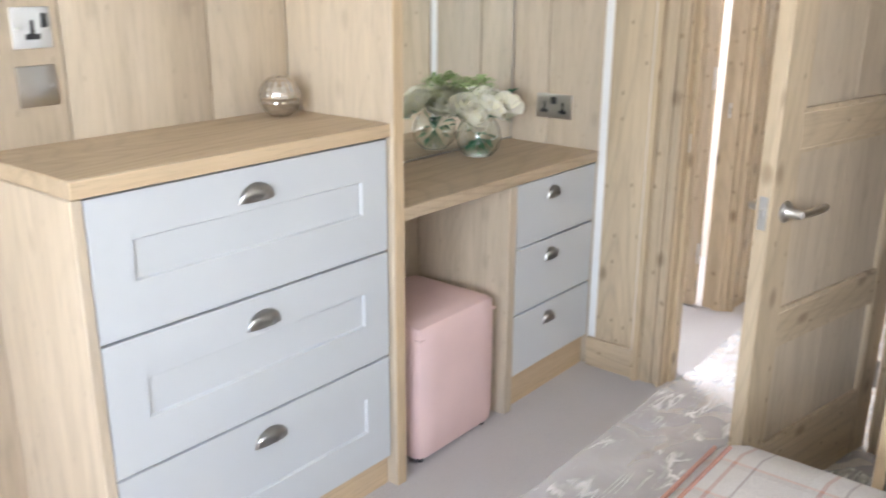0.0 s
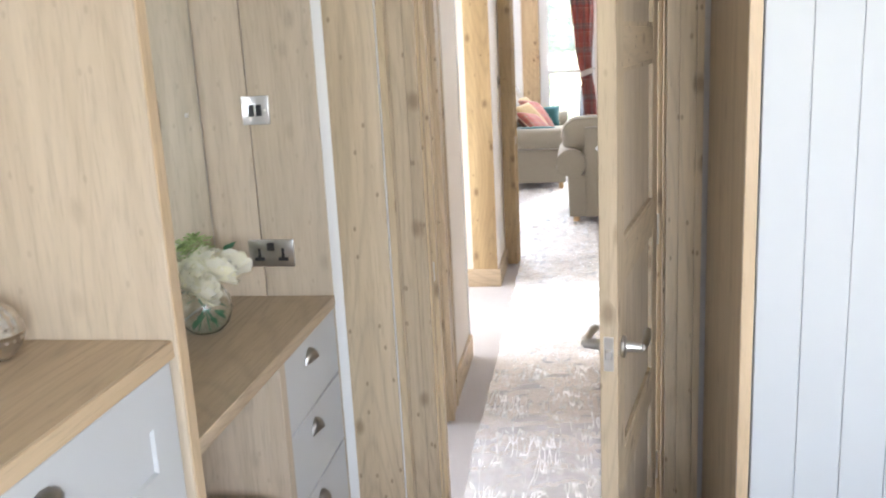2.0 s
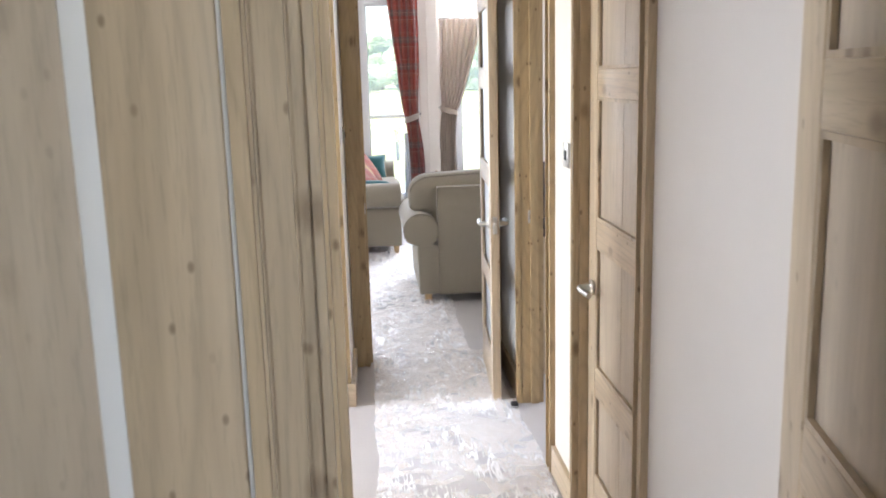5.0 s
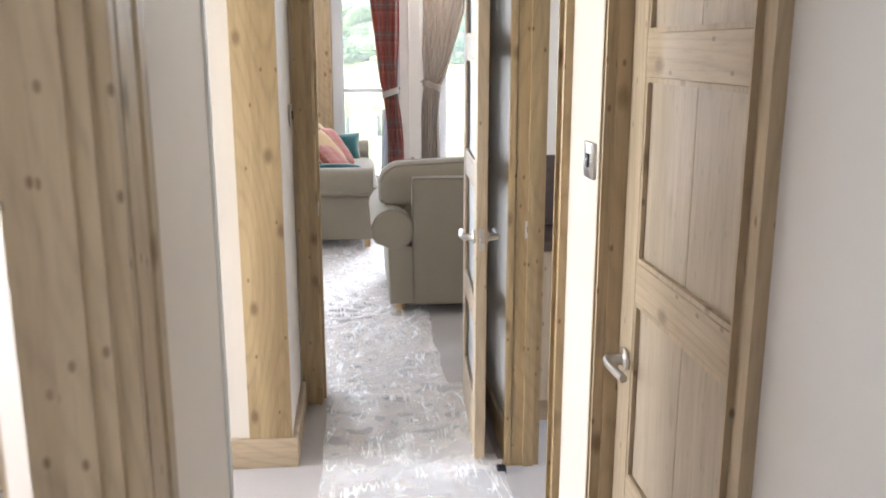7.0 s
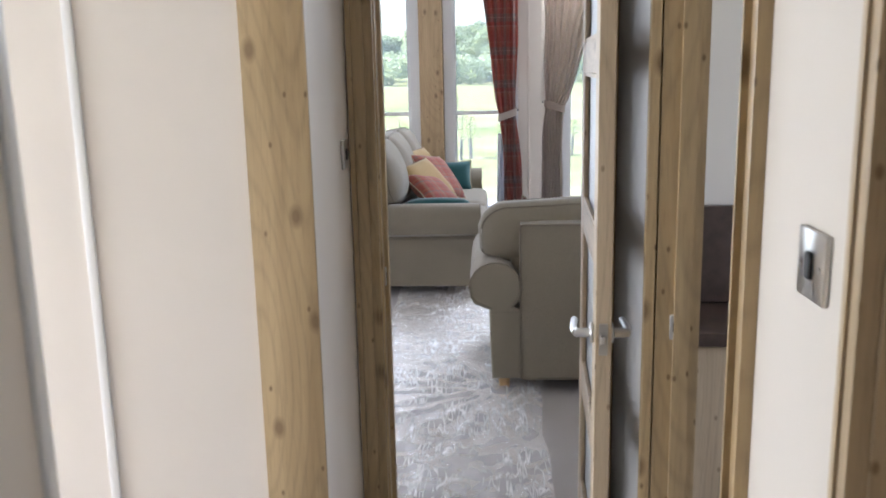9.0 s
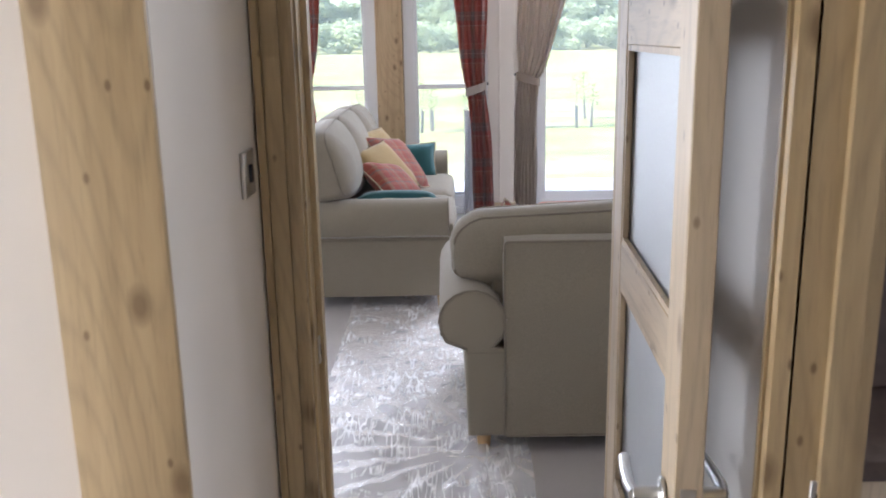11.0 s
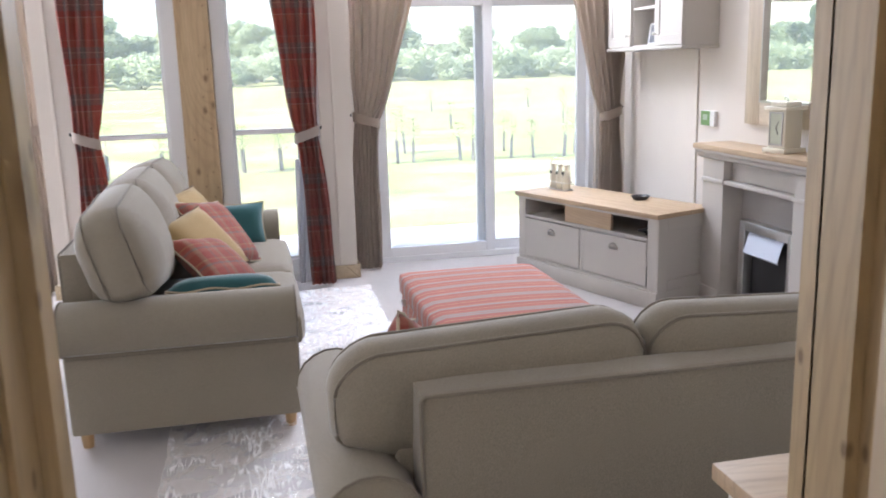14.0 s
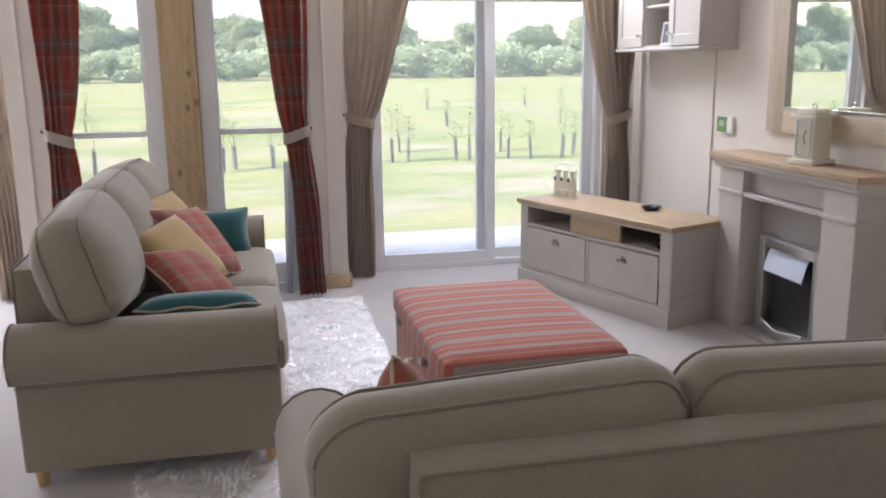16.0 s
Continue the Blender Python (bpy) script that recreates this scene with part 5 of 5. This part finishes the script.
# ---- lounge: wall cabinet, mirror, fireplace ----
wc = thing("wall_cabinet", (2.06, 12.14, 1.623), "stone grey wall cabinet with two doors and open shelves", "cabinet", -90)
CW = 1.19
for q in ((0, 0.0, 0, 0.018, 0.238, 0.75), (CW - 0.018, 0.0, 0, CW, 0.238, 0.75), (0.018, 0.0, 0, CW - 0.018, 0.238, 0.018), (0.018, 0.0, 0.732, CW - 0.018, 0.238, 0.75), (0.018, 0.22, 0.018, CW - 0.018, 0.238, 0.732), (0.40, 0.0, 0.018, 0.415, 0.22, 0.732), (0.775, 0.0, 0.018, 0.79, 0.22, 0.732)):
    part("carcass_board", solid(q), STONE, wc)
part("moulding", rounded(solid((-0.012, -0.03, -0.022, CW + 0.012, 0.238, 0.0)), 0.006, 2), STONE, wc, "moulded lower edge")
for z in (0.26, 0.5):
    part("shelf", solid((0.416, 0.004, z, 0.774, 0.22, z + 0.018)), STONE, wc, "open shelf")
for x0, x1, kx in ((0.004, 0.405, 0.37), (0.785, CW - 0.004, 0.82)):
    d = drawer_front(wc, x0, x1, 0.006, 0.744, STONE, (0.065, 0.065, 0.065), "door")
    part("knob", lathe([(0, 0), (0.006, 0), (0.006, 0.014), (0.014, 0.02), (0.013, 0.028), (0, 0.03)], 16), NICKEL, d, "round nickel knob", pose(kx, -0.02, 0.085, 90))
pf = thing("photo_frame", (2.14, 11.57, 1.642), "small silver photo frame leaning in the shelf", "photo frame", -78)
pic = part("frame", rounded(solid(*frame_boxes(-0.06, 0.06, 0.0, 0.15, 0.012, -0.006, 0.006)), 0.002, 1), WHITE, pf, "pale frame", pose(0, 0, 0, -10))
part("picture", solid((-0.05, -0.002, 0.01, 0.05, 0.004, 0.14)), painted("grey_print", (0.16, 0.17, 0.19), 0.3, 0.5, 25), pf, "dark grey print", pose(0, 0, 0, -10))

wm = thing("wall_mirror", (2.297, 10.56, 1.14), "large wall mirror in a wide pale oak frame", "mirror", -90)
MW, MH, FW = 1.32, 1.12, 0.155
for q, mt in (((0, -0.03, 0, FW, 0, MH), PALE), ((MW - FW, -0.03, 0, MW, 0, MH), PALE), ((FW, -0.03, 0, MW - FW, 0, FW * 0.85), PALEX), ((FW, -0.03, MH - FW, MW - FW, 0, MH), PALEX)):
    part("frame", rounded(solid(q), 0.004, 2), mt, wm, "wide pale oak frame board")
part("bead", solid(*frame_boxes(FW, MW - FW, FW * 0.85, MH - FW, 0.012, -0.034, -0.004)), NICKEL, wm, "dark inner bead")
part("mirror_glass", solid((FW + 0.01, -0.012, FW * 0.85 + 0.01, MW - FW - 0.01, -0.004, MH - FW - 0.01)), MIRROR, wm)

fp = thing("fireplace", (2.08, 10.70, 0), "stone grey fireplace surround with oak mantel shelf", "fireplace", -90)
FWD = 1.20
part("mantel_shelf", rounded(solid((-0.05, -0.05, 0.985, FWD + 0.05, 0.217, 1.018)), 0.005, 2), TOPL, fp, "pale oak mantel shelf")
part("crown_moulding", extruded([(-0.042, 0.985), (-0.042, 0.972), (-0.022, 0.955), (-0.02, 0.94), (0.0, 0.93), (0.2, 0.93), (0.2, 0.985)], "x", -0.036, FWD + 0.036), STONE, fp)
for x0, x1 in ((0.0, 0.245), (FWD - 0.245, FWD)):
    lg = part("leg", rounded(solid((x0, 0.0, 0.0, x1, 0.21, 0.93)), 0.003, 1), STONE, fp)
    part("foot_block", rounded(solid((x0 - 0.008, -0.012, 0, x1 + 0.008, 0.2, 0.12)), 0.004, 2), STONE, lg)
    part("capital", rounded(solid((x0 - 0.004, -0.010, 0.785, x1 + 0.004, 0.2, 0.81)), 0.005, 2), STONE, lg)
part("frieze_rail", rounded(solid((0.245, 0.004, 0.785, FWD - 0.245, 0.05, 0.81)), 0.004, 2), STONE, fp)
part("frieze_panel", solid((0.245, 0.06, 0.81, FWD - 0.245, 0.2, 0.93)), STONE, fp)
part("back_panel", solid((0.245, 0.135, 0.0, FWD - 0.245, 0.215, 0.785)), STONE2, fp, "darker grey back panel")
part("hearth", rounded(solid((0.245, 0.0, 0.0, FWD - 0.245, 0.135, 0.03)), 0.003, 1), STONE2, fp)
fire = thing("electric_fire", (2.215, 10.36, 0.031), "electric fire in a brushed steel frame with a paper sheet", "fire", -90)
part("frame", rounded(solid(*frame_boxes(0, 0.54, 0, 0.55, 0.055, -0.07, 0.0)), 0.004, 2), STEEL, fire, "brushed steel frame")
part("firebox", solid((0.055, -0.010, 0.055, 0.485, -0.004, 0.495)), BLACK, fire, "black firebox")
part("casing", solid((0.54, -0.065, 0.0, 0.575, 0.0, 0.53)), BLACK, fire)
part("paper", extruded([(-0.075, 0.36), (-0.085, 0.37), (-0.055, 0.47), (-0.04, 0.495), (-0.038, 0.493), (-0.053, 0.466), (-0.081, 0.372)], "x", 0.075, 0.42), painted("blue_white_paper", (0.62, 0.68, 0.78), 0.7, 0.03), fire, "folded pale blue leaflet")
part("fret", tube([(0.07 + 0.4 * k / 12, -0.09 - 0.02 * math.sin(math.pi * k / 12), 0.06 + 0.03 * abs(math.cos(math.pi * k / 12))) for k in range(13)], 0.007, 8), STEEL, fire, "bright steel fret")

clock = thing("mantel_clock", (2.17, 9.99, 1.019), "cream lantern-shaped mantel clock", "clock", -78)
clock.scale = (0.95, 0.95, 1.2)
CREAMP = painted("cream_paint", (0.80, 0.75, 0.62), 0.5, 0.03)
part("base", rounded(solid((-0.085, -0.085, 0, 0.085, 0.085, 0.022)), 0.004, 2), CREAMP, clock)
part("body", rounded(solid((-0.066, -0.066, 0.022, 0.066, 0.066, 0.195)), 0.003, 1), CREAMP, clock)
part("roof", rounded(solid((-0.085, -0.085, 0.195, 0.085, 0.085, 0.21), (-0.06, -0.06, 0.212, 0.06, 0.06, 0.23)), 0.003, 1), CREAMP, clock)
part("dial", solid((-0.045, -0.069, 0.04, 0.045, -0.067, 0.18)), painted("pale_dial", (0.60, 0.62, 0.48), 0.25, 0.04), clock, "pale dial behind glass")
part("dial_frame", solid(*frame_boxes(-0.05, 0.05, 0.035, 0.185, 0.006, -0.072, -0.066)), NICKEL, clock)
for ang in (35, 150):
    part("clock_hand", solid((-0.0015, -0.071, 0.0, 0.0015, -0.0695, 0.035)), BLACK, clock, "", Matrix.Translation((0, 0, 0.115)) @ pose(0, 0, 0, 0, ang))
part("ring", tube([(0.014 * math.cos(k * 0.6), 0, 0.24 + 0.012 * math.sin(k * 0.6)) for k in range(10)], 0.004, 6, True), NICKEL, clock, "dark carrying ring")

therm = thing("thermostat", (2.298, 11.02, 1.146), "green and white wall thermostat", "thermostat", -90)
part("case", rounded(solid((-0.085, -0.022, -0.05, 0.085, 0, 0.05)), 0.003, 1), WHITE, therm)
part("face", solid((-0.082, -0.024, -0.047, 0.03, -0.0222, 0.047)), painted("green_plate", (0.16, 0.30, 0.10), 0.4, 0.1), therm, "green face")
part("display", solid((-0.055, -0.0255, -0.012, 0.0, -0.0242, 0.025)), painted("grey_display", (0.42, 0.50, 0.38), 0.3, 0.05), therm, "grey display")

lampf = thing("floor_lamp", (2.08, 8.98, 0), "floor lamp with a pale pink-white drum shade", "lamp")
part("base", lathe([(0, 0), (0.12, 0), (0.12, 0.015), (0.02, 0.03), (0.012, 0.05), (0, 0.05)], 24), STEEL, lampf)
part("pole", tube([(0, 0, 0.04), (0, 0, 0.98)], 0.011, 10), STEEL, lampf)
part("shade", lathe([(0.17, 0.765), (0.172, 0.765), (0.12, 1.04), (0.118, 1.04), (0.166, 0.768), (0.17, 0.765)], 32), fabric("pale_shade_cloth", (0.72, 0.60, 0.57), 300, 0.9, 0.04), lampf, "pale pink-white tapered shade")
part("carrier", tube([(-0.119, 0, 0.97), (0.119, 0, 0.97)], 0.004, 6), STEEL, lampf)

# ---- clear polythene on the carpet ----
def film_sheet(label, x0, x1, y0, y1, step, rough, lift=0.007, seed=0, gather=()):
    nx, ny = max(2, int((x1 - x0) / step)), max(2, int((y1 - y0) / step))
    bm = bmesh.new()
    rows = []
    for j in range(ny + 1):
        row = []
        for i in range(nx + 1):
            x, y = x0 + (x1 - x0) * i / nx, y0 + (y1 - y0) * j / ny
            p = Vector((x * 3.1 + seed, y * 2.2, seed))
            h = 0.9 * (1 - abs(noise.noise(p))) ** 5 + 0.75 * (1 - abs(noise.noise(p * 2.7 + Vector((x * 2, 0, 5))))) ** 6 + 0.5 * (1 - abs(noise.noise(p * 6.1))) ** 6
            for gx, gy, reach, spokes in gather:
                d = math.hypot(x - gx, y - gy)
                if d < reach:
                    h += 2.4 * (1 - d / reach) * (0.5 + 0.5 * math.sin(spokes * math.atan2(y - gy, x - gx))) ** 2
            wob = 0.02 * noise.noise(Vector((y * 2.5, seed, 0))) if i in (0, nx) else 0
            row.append(bm.verts.new((x + wob, y, lift + rough * h)))
        rows.append(row)
    for j in range(ny):
        for i in range(nx):
            bm.faces.new((rows[j][i], rows[j][i + 1], rows[j + 1][i + 1], rows[j + 1][i]))
    me = bpy.data.meshes.new("floor_film")
    bm.to_mesh(me)
    bm.free()
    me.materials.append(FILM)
    me.shade_smooth()
    ob = tagged(new("floor_film", me), label, "plastic sheet")
    ob.visible_shadow = False
    return ob


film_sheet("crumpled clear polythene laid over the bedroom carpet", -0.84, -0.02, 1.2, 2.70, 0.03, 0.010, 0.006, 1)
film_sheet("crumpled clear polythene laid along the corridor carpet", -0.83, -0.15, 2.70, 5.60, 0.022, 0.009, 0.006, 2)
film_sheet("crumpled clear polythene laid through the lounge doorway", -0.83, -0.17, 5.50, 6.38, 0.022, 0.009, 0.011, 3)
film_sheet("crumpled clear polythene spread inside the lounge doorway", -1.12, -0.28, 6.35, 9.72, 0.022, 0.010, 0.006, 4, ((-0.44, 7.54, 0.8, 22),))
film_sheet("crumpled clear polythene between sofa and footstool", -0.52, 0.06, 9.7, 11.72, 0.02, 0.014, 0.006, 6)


# ---- low side unit on the lounge side of the doorway ----
side_unit = thing("sideboard", (0.01, 6.88, 0), "low grey painted sideboard with a pale oak top", "sideboard")
part("side_panel", rounded(solid((0.012, -0.47, 0.0, 0.032, -0.012, 0.868)), 0.0015, 1), WHITE, side_unit, "white side panel")
part("carcass", solid((0.034, -0.47, 0.08, 0.90, -0.034, 0.866)), DOVE, side_unit)
part("plinth", solid((0.034, -0.45, 0.0, 0.90, -0.075, 0.078)), DOVE, side_unit)
part("top", rounded(solid((-0.008, -0.485, 0.87, 0.915, 0.008, 0.90)), 0.003, 2), TOPL, side_unit, "pale oak top")
for k in range(2):
    front = part("door", solid((0.038 + k * 0.432, -0.032, 0.084, 0.464 + k * 0.432, -0.012, 0.862), r=0.002, seg=1), DOVE, side_unit)
    part("knob", rounded(solid((0.43 + k * 0.05, -0.011, 0.60, 0.448 + k * 0.05, 0.010, 0.618)), 0.004, 2), NICKEL, front, "brushed nickel knob")

# ---- outdoors ----
GRASS, gn, gl, gb = material("meadow_grass")
gv = coords(gn, gl)
g1 = noise_tex(gn, gl, gv, 0.16, 5, 0.6, 0.8)
g2 = noise_tex(gn, gl, gv, 1.4, 5, 0.65)
g3 = noise_tex(gn, gl, gv, 14, 3, 0.7)
gc = ramp(gn, gl, g2, [(0.32, (0.19, 0.235, 0.055)), (0.6, (0.275, 0.32, 0.088))])
gc = mix(gn, gl, ramp(gn, gl, g1, [(0.42, (0.0,)), (0.60, (0.75,))]), gc, (0.39, 0.37, 0.13))
bare = noise_tex(gn, gl, coords(gn, gl, (0.35, 0.9, 1)), 0.55, 4, 0.6, 0.5)
gc = mix(gn, gl, ramp(gn, gl, bare, [(0.50, (0.0,)), (0.60, (0.8,))]), gc, (0.42, 0.365, 0.25))
gc = mix(gn, gl, 0.5, gc, ramp(gn, gl, g3, [(0.3, (0.6,)), (0.7, (1.15,))]), "MULTIPLY")
gl.new(gc, gb.inputs["Base Color"])
gb.inputs["Roughness"].default_value = 0.95
bump(gn, gl, gb, g3, 0.6, 0.03)
bm = bmesh.new()
rows = []
ys = [-60, -20, 0, 8, 12, 14, 16, 18, 20, 23, 26, 30, 35, 42, 50, 60, 75, 95, 130, 200, 400, 1200]
xs_ = [-1200, -400, -160, -80, -50, -35, -25, -18, -12, -8, -4, 0, 4, 8, 12, 18, 25, 35, 50, 80, 160, 400, 1200]
for y in ys:
    rows.append([bm.verts.new((x, y, -0.62 + (0.12 * noise.noise(Vector((x * 0.08, y * 0.08, 3))) if 15 < y < 90 else 0) + (0.009 * (y - 26) if 26 < y < 130 else (0.93 if y >= 130 else 0)))) for x in xs_])
for a, b in zip(rows, rows[1:]):
    for i in range(len(xs_) - 1):
        bm.faces.new((a[i], a[i + 1], b[i + 1], b[i]))
structure("ground", bm, GRASS, "rough meadow with bare patches", "ground")

PAVE = painted("pale_decking", (0.60, 0.575, 0.55), 0.8, 0.08, 2.0, 0.2, 60)
deck = thing("decking", (0, 12.62, -0.06), "pale grey deck boards outside the patio doors", "decking", 0, "", "structure")
bm = bmesh.new()
for k in range(11):
    box(bm, -4.5, 0.02 + k * 0.145, -0.03, 2.5, 0.02 + k * 0.145 + 0.138, 0.0)
part("board", bm, PAVE, deck)
part("joist", solid((-4.5, 0.02, -0.60, -4.4, 1.6, -0.032), (-1.05, 0.02, -0.60, -0.95, 1.6, -0.032), (2.4, 0.02, -0.60, 2.5, 1.6, -0.032)), PAVE, deck)
structure("wall_base", solid((-4.4, -2.05, -0.7, 2.35, 12.6, -0.1)), PAVE, "pale skirting below the lodge", "base wall")

# saplings in dark tubes
TUBE = painted("dark_sapling_tube", (0.13, 0.12, 0.11), 0.7, 0.2, 6)


SAPL = leafy("young_leaf", (0.38, 0.46, 0.16), (0.52, 0.58, 0.24))
rt = random.Random(8)


def sapling(tall):
    s = thing("sapling", (0, 0, 0), "young sapling in a dark brown guard tube", "sapling", 0, "planted saplings")
    part("guard_tube", lathe([(0, 0), (0.034, 0), (0.032, 0.52), (0.027, 0.52), (0.027, 0.3), (0, 0.3)], 10), TUBE, s)
    part("stake", solid((0.04, -0.01, 0, 0.06, 0.01, 0.58)), TUBE, s)
    bm = bmesh.new()
    for k in range(120):
        h = rt.uniform(0.5, tall)
        a = rt.uniform(0, 6.28)
        r = 0.22 * (1 - abs(h - 0.55) / (tall - 0.3)) * rt.uniform(0.2, 1)
        leaf(bm, (r * math.cos(a), r * math.sin(a), h), (math.cos(a), math.sin(a), rt.uniform(-0.3, 0.8)), rt.uniform(0.06, 0.11))
    part("leaves", bm, SAPL, s)
    part("stem", tube([(0, 0, 0.3), (0.01, 0.01, tall * 0.6), (-0.01, 0, tall * 0.95)], 0.008, 6), TUBE, s)
    return s


kinds = [sapling(1.2), sapling(1.05), sapling(0.9)]
spots = []
for row, (y, gap) in enumerate(((24.7, 1.32), (26.6, 2.6), (34.0, 3.6), (44.0, 4.8))):
    x = -13.0 + row * 0.4
    while x < 17:
        spots.append((x + rt.uniform(-0.12, 0.12), y + rt.uniform(-0.4, 0.4)))
        if row == 0:
            spots.append((x + rt.uniform(0.22, 0.36), y + rt.uniform(-0.3, 0.3)))
        x += gap * rt.uniform(0.85, 1.15)
for i, (x, y) in enumerate(spots):
    z = -0.63 + max(0.0, 0.009 * (y - 26)) + 0.12 * noise.noise(Vector((x * 0.08, y * 0.08, 3)))
    m = pose(x, y, z - 0.02, rt.uniform(-4, 4), rt.uniform(-4, 4), rt.uniform(0, 360))
    if i < 3:
        kinds[i].matrix_basis = m
    else:
        copy_thing(kinds[i % 3], m)

# hedge and trees at the field's edge
BARK = painted("grey_bark", (0.10, 0.08, 0.06), 0.9, 0.3, 3, 0.4, 20)
# distance haze is put into these leaf colours, paler than real leaves
HAZY_FOL = [leafy("haze_paled_foliage", a, b) for a, b in (((0.38, 0.45, 0.28), (0.52, 0.59, 0.39)), ((0.41, 0.48, 0.30), (0.55, 0.62, 0.41)), ((0.37, 0.44, 0.27), (0.50, 0.57, 0.37)))]
MAY = painted("hawthorn_blossom", (0.6, 0.6, 0.5), 0.8, 0.05)


def crown_mesh(clumps, leaf_size, count, r):
    """Many leaf sprays gathered in uneven clumps."""
    verts, faces = [], []
    for cx, cy, cz, rad in clumps:
        for _ in range(int(count * rad * rad)):
            v = Vector((r.gauss(0, 1), r.gauss(0, 1), r.gauss(0, 1))).normalized() * rad * (0.55 + 0.5 * r.random())
            c = Vector((cx, cy, cz)) + Vector((v.x, v.y, v.z * 0.8))
            d = Vector((r.uniform(-1, 1), r.uniform(-1, 1), r.uniform(-0.6, 0.6))).normalized()
            s = d.orthogonal().normalized()
            q = leaf_size * r.uniform(0.6, 1.3)
            k = len(verts)
            verts += [c - d * q, c + s * q * 0.5, c + d * q, c - s * q * 0.45 + Vector((0, 0, q * 0.2))]
            faces.append((k, k + 1, k + 2, k + 3))
    me = bpy.data.meshes.new("crown")
    me.from_pydata([tuple(v) for v in verts], [], faces)
    return me


def tree(height, spread, seed, mat, label):
    r = random.Random(seed)
    t = thing("tree", (0, 0, 0), label, "tree", 0, "trees at the field edge")
    part("trunk", lathe([(0.0, -0.5), (0.28, -0.5), (0.2, height * 0.15), (0.14, height * 0.4), (0.05, height * 0.75), (0, height * 0.75)], 10), BARK, t)
    clumps = [(0, 0, height * 0.55, height * 0.26), (0, 0, height * 0.78, height * 0.17)]
    for k in range(20):
        a = k * 2.4 + r.uniform(-0.4, 0.4)
        h = height * r.uniform(0.22, 0.92)
        reach = spread * (1.15 - abs(h / height - 0.45) * 1.6) * r.uniform(0.5, 1.0)
        p = (reach * math.cos(a), reach * math.sin(a), h)
        clumps.append((*p, height * r.uniform(0.11, 0.19)))
        if k < 6:
            part("limb", tube([(0, 0, h * 0.45), (p[0] * 0.5, p[1] * 0.5, h * 0.75), p], 0.05, 5), BARK, t)
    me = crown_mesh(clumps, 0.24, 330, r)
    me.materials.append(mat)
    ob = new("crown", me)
    ob.parent = t
    return t


trees = [tree(6.6, 3.0, 1, HAZY_FOL[0], "broad green tree paled for haze behind the meadow hedge"), tree(7.6, 2.8, 2, HAZY_FOL[1], "tall green tree paled for haze behind the meadow hedge"), tree(5.4, 2.8, 3, HAZY_FOL[2], "low rounded green tree paled for haze behind the meadow hedge")]
rp = random.Random(21)
k = 0
x = -66.0
while x < 80:
    y = rp.uniform(98, 114)
    sc = rp.uniform(0.6, 1.12)
    m = pose(x, y, 0.2, 0, 0, rp.uniform(0, 360))
    if k < 3:
        trees[k].matrix_basis = m
    else:
        ob = copy_thing(trees[rp.randrange(3)], m)
        ob.scale = (sc * 1.15, sc * 1.15, sc)
    k += 1
    x += rp.uniform(1.5, 3.2)
hr = random.Random(5)
clumps = [(x * 0.45 + hr.uniform(-0.3, 0.3), hr.uniform(-1.3, 1.5), hr.uniform(0.2, 2.3), hr.uniform(0.7, 1.5)) for x in range(-170, 200)]
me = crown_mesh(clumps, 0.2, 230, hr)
me.materials.append(HAZY_FOL[1])
tagged(new("hedge", me), "unclipped green hedgerow paled for haze along the meadow", "hedge", "", "stuff").location = (0, 92, 0.2)
me = crown_mesh([(hr.uniform(0, 40), hr.uniform(-1.6, -0.8), hr.uniform(1.0, 2.3), hr.uniform(0.25, 0.5)) for _ in range(26)], 0.12, 60, hr)
me.materials.append(MAY)
tagged(new("hawthorn_blossom", me), "patches of white hawthorn blossom on the hedgerow", "blossom", "", "stuff").location = (0, 92, 0.2)
bm = extruded([(0, 0), (9, 0), (9, 2.4), (8, 3.6), (1, 3.6), (0, 2.4)], "y", 0, 4)
single("distant_roof", bm, painted("brown_roof_tile", (0.16, 0.10, 0.08), 0.8, 0.15, 3), "distant brown roof behind the hedge trees", "house", (15, 118, 0.5))
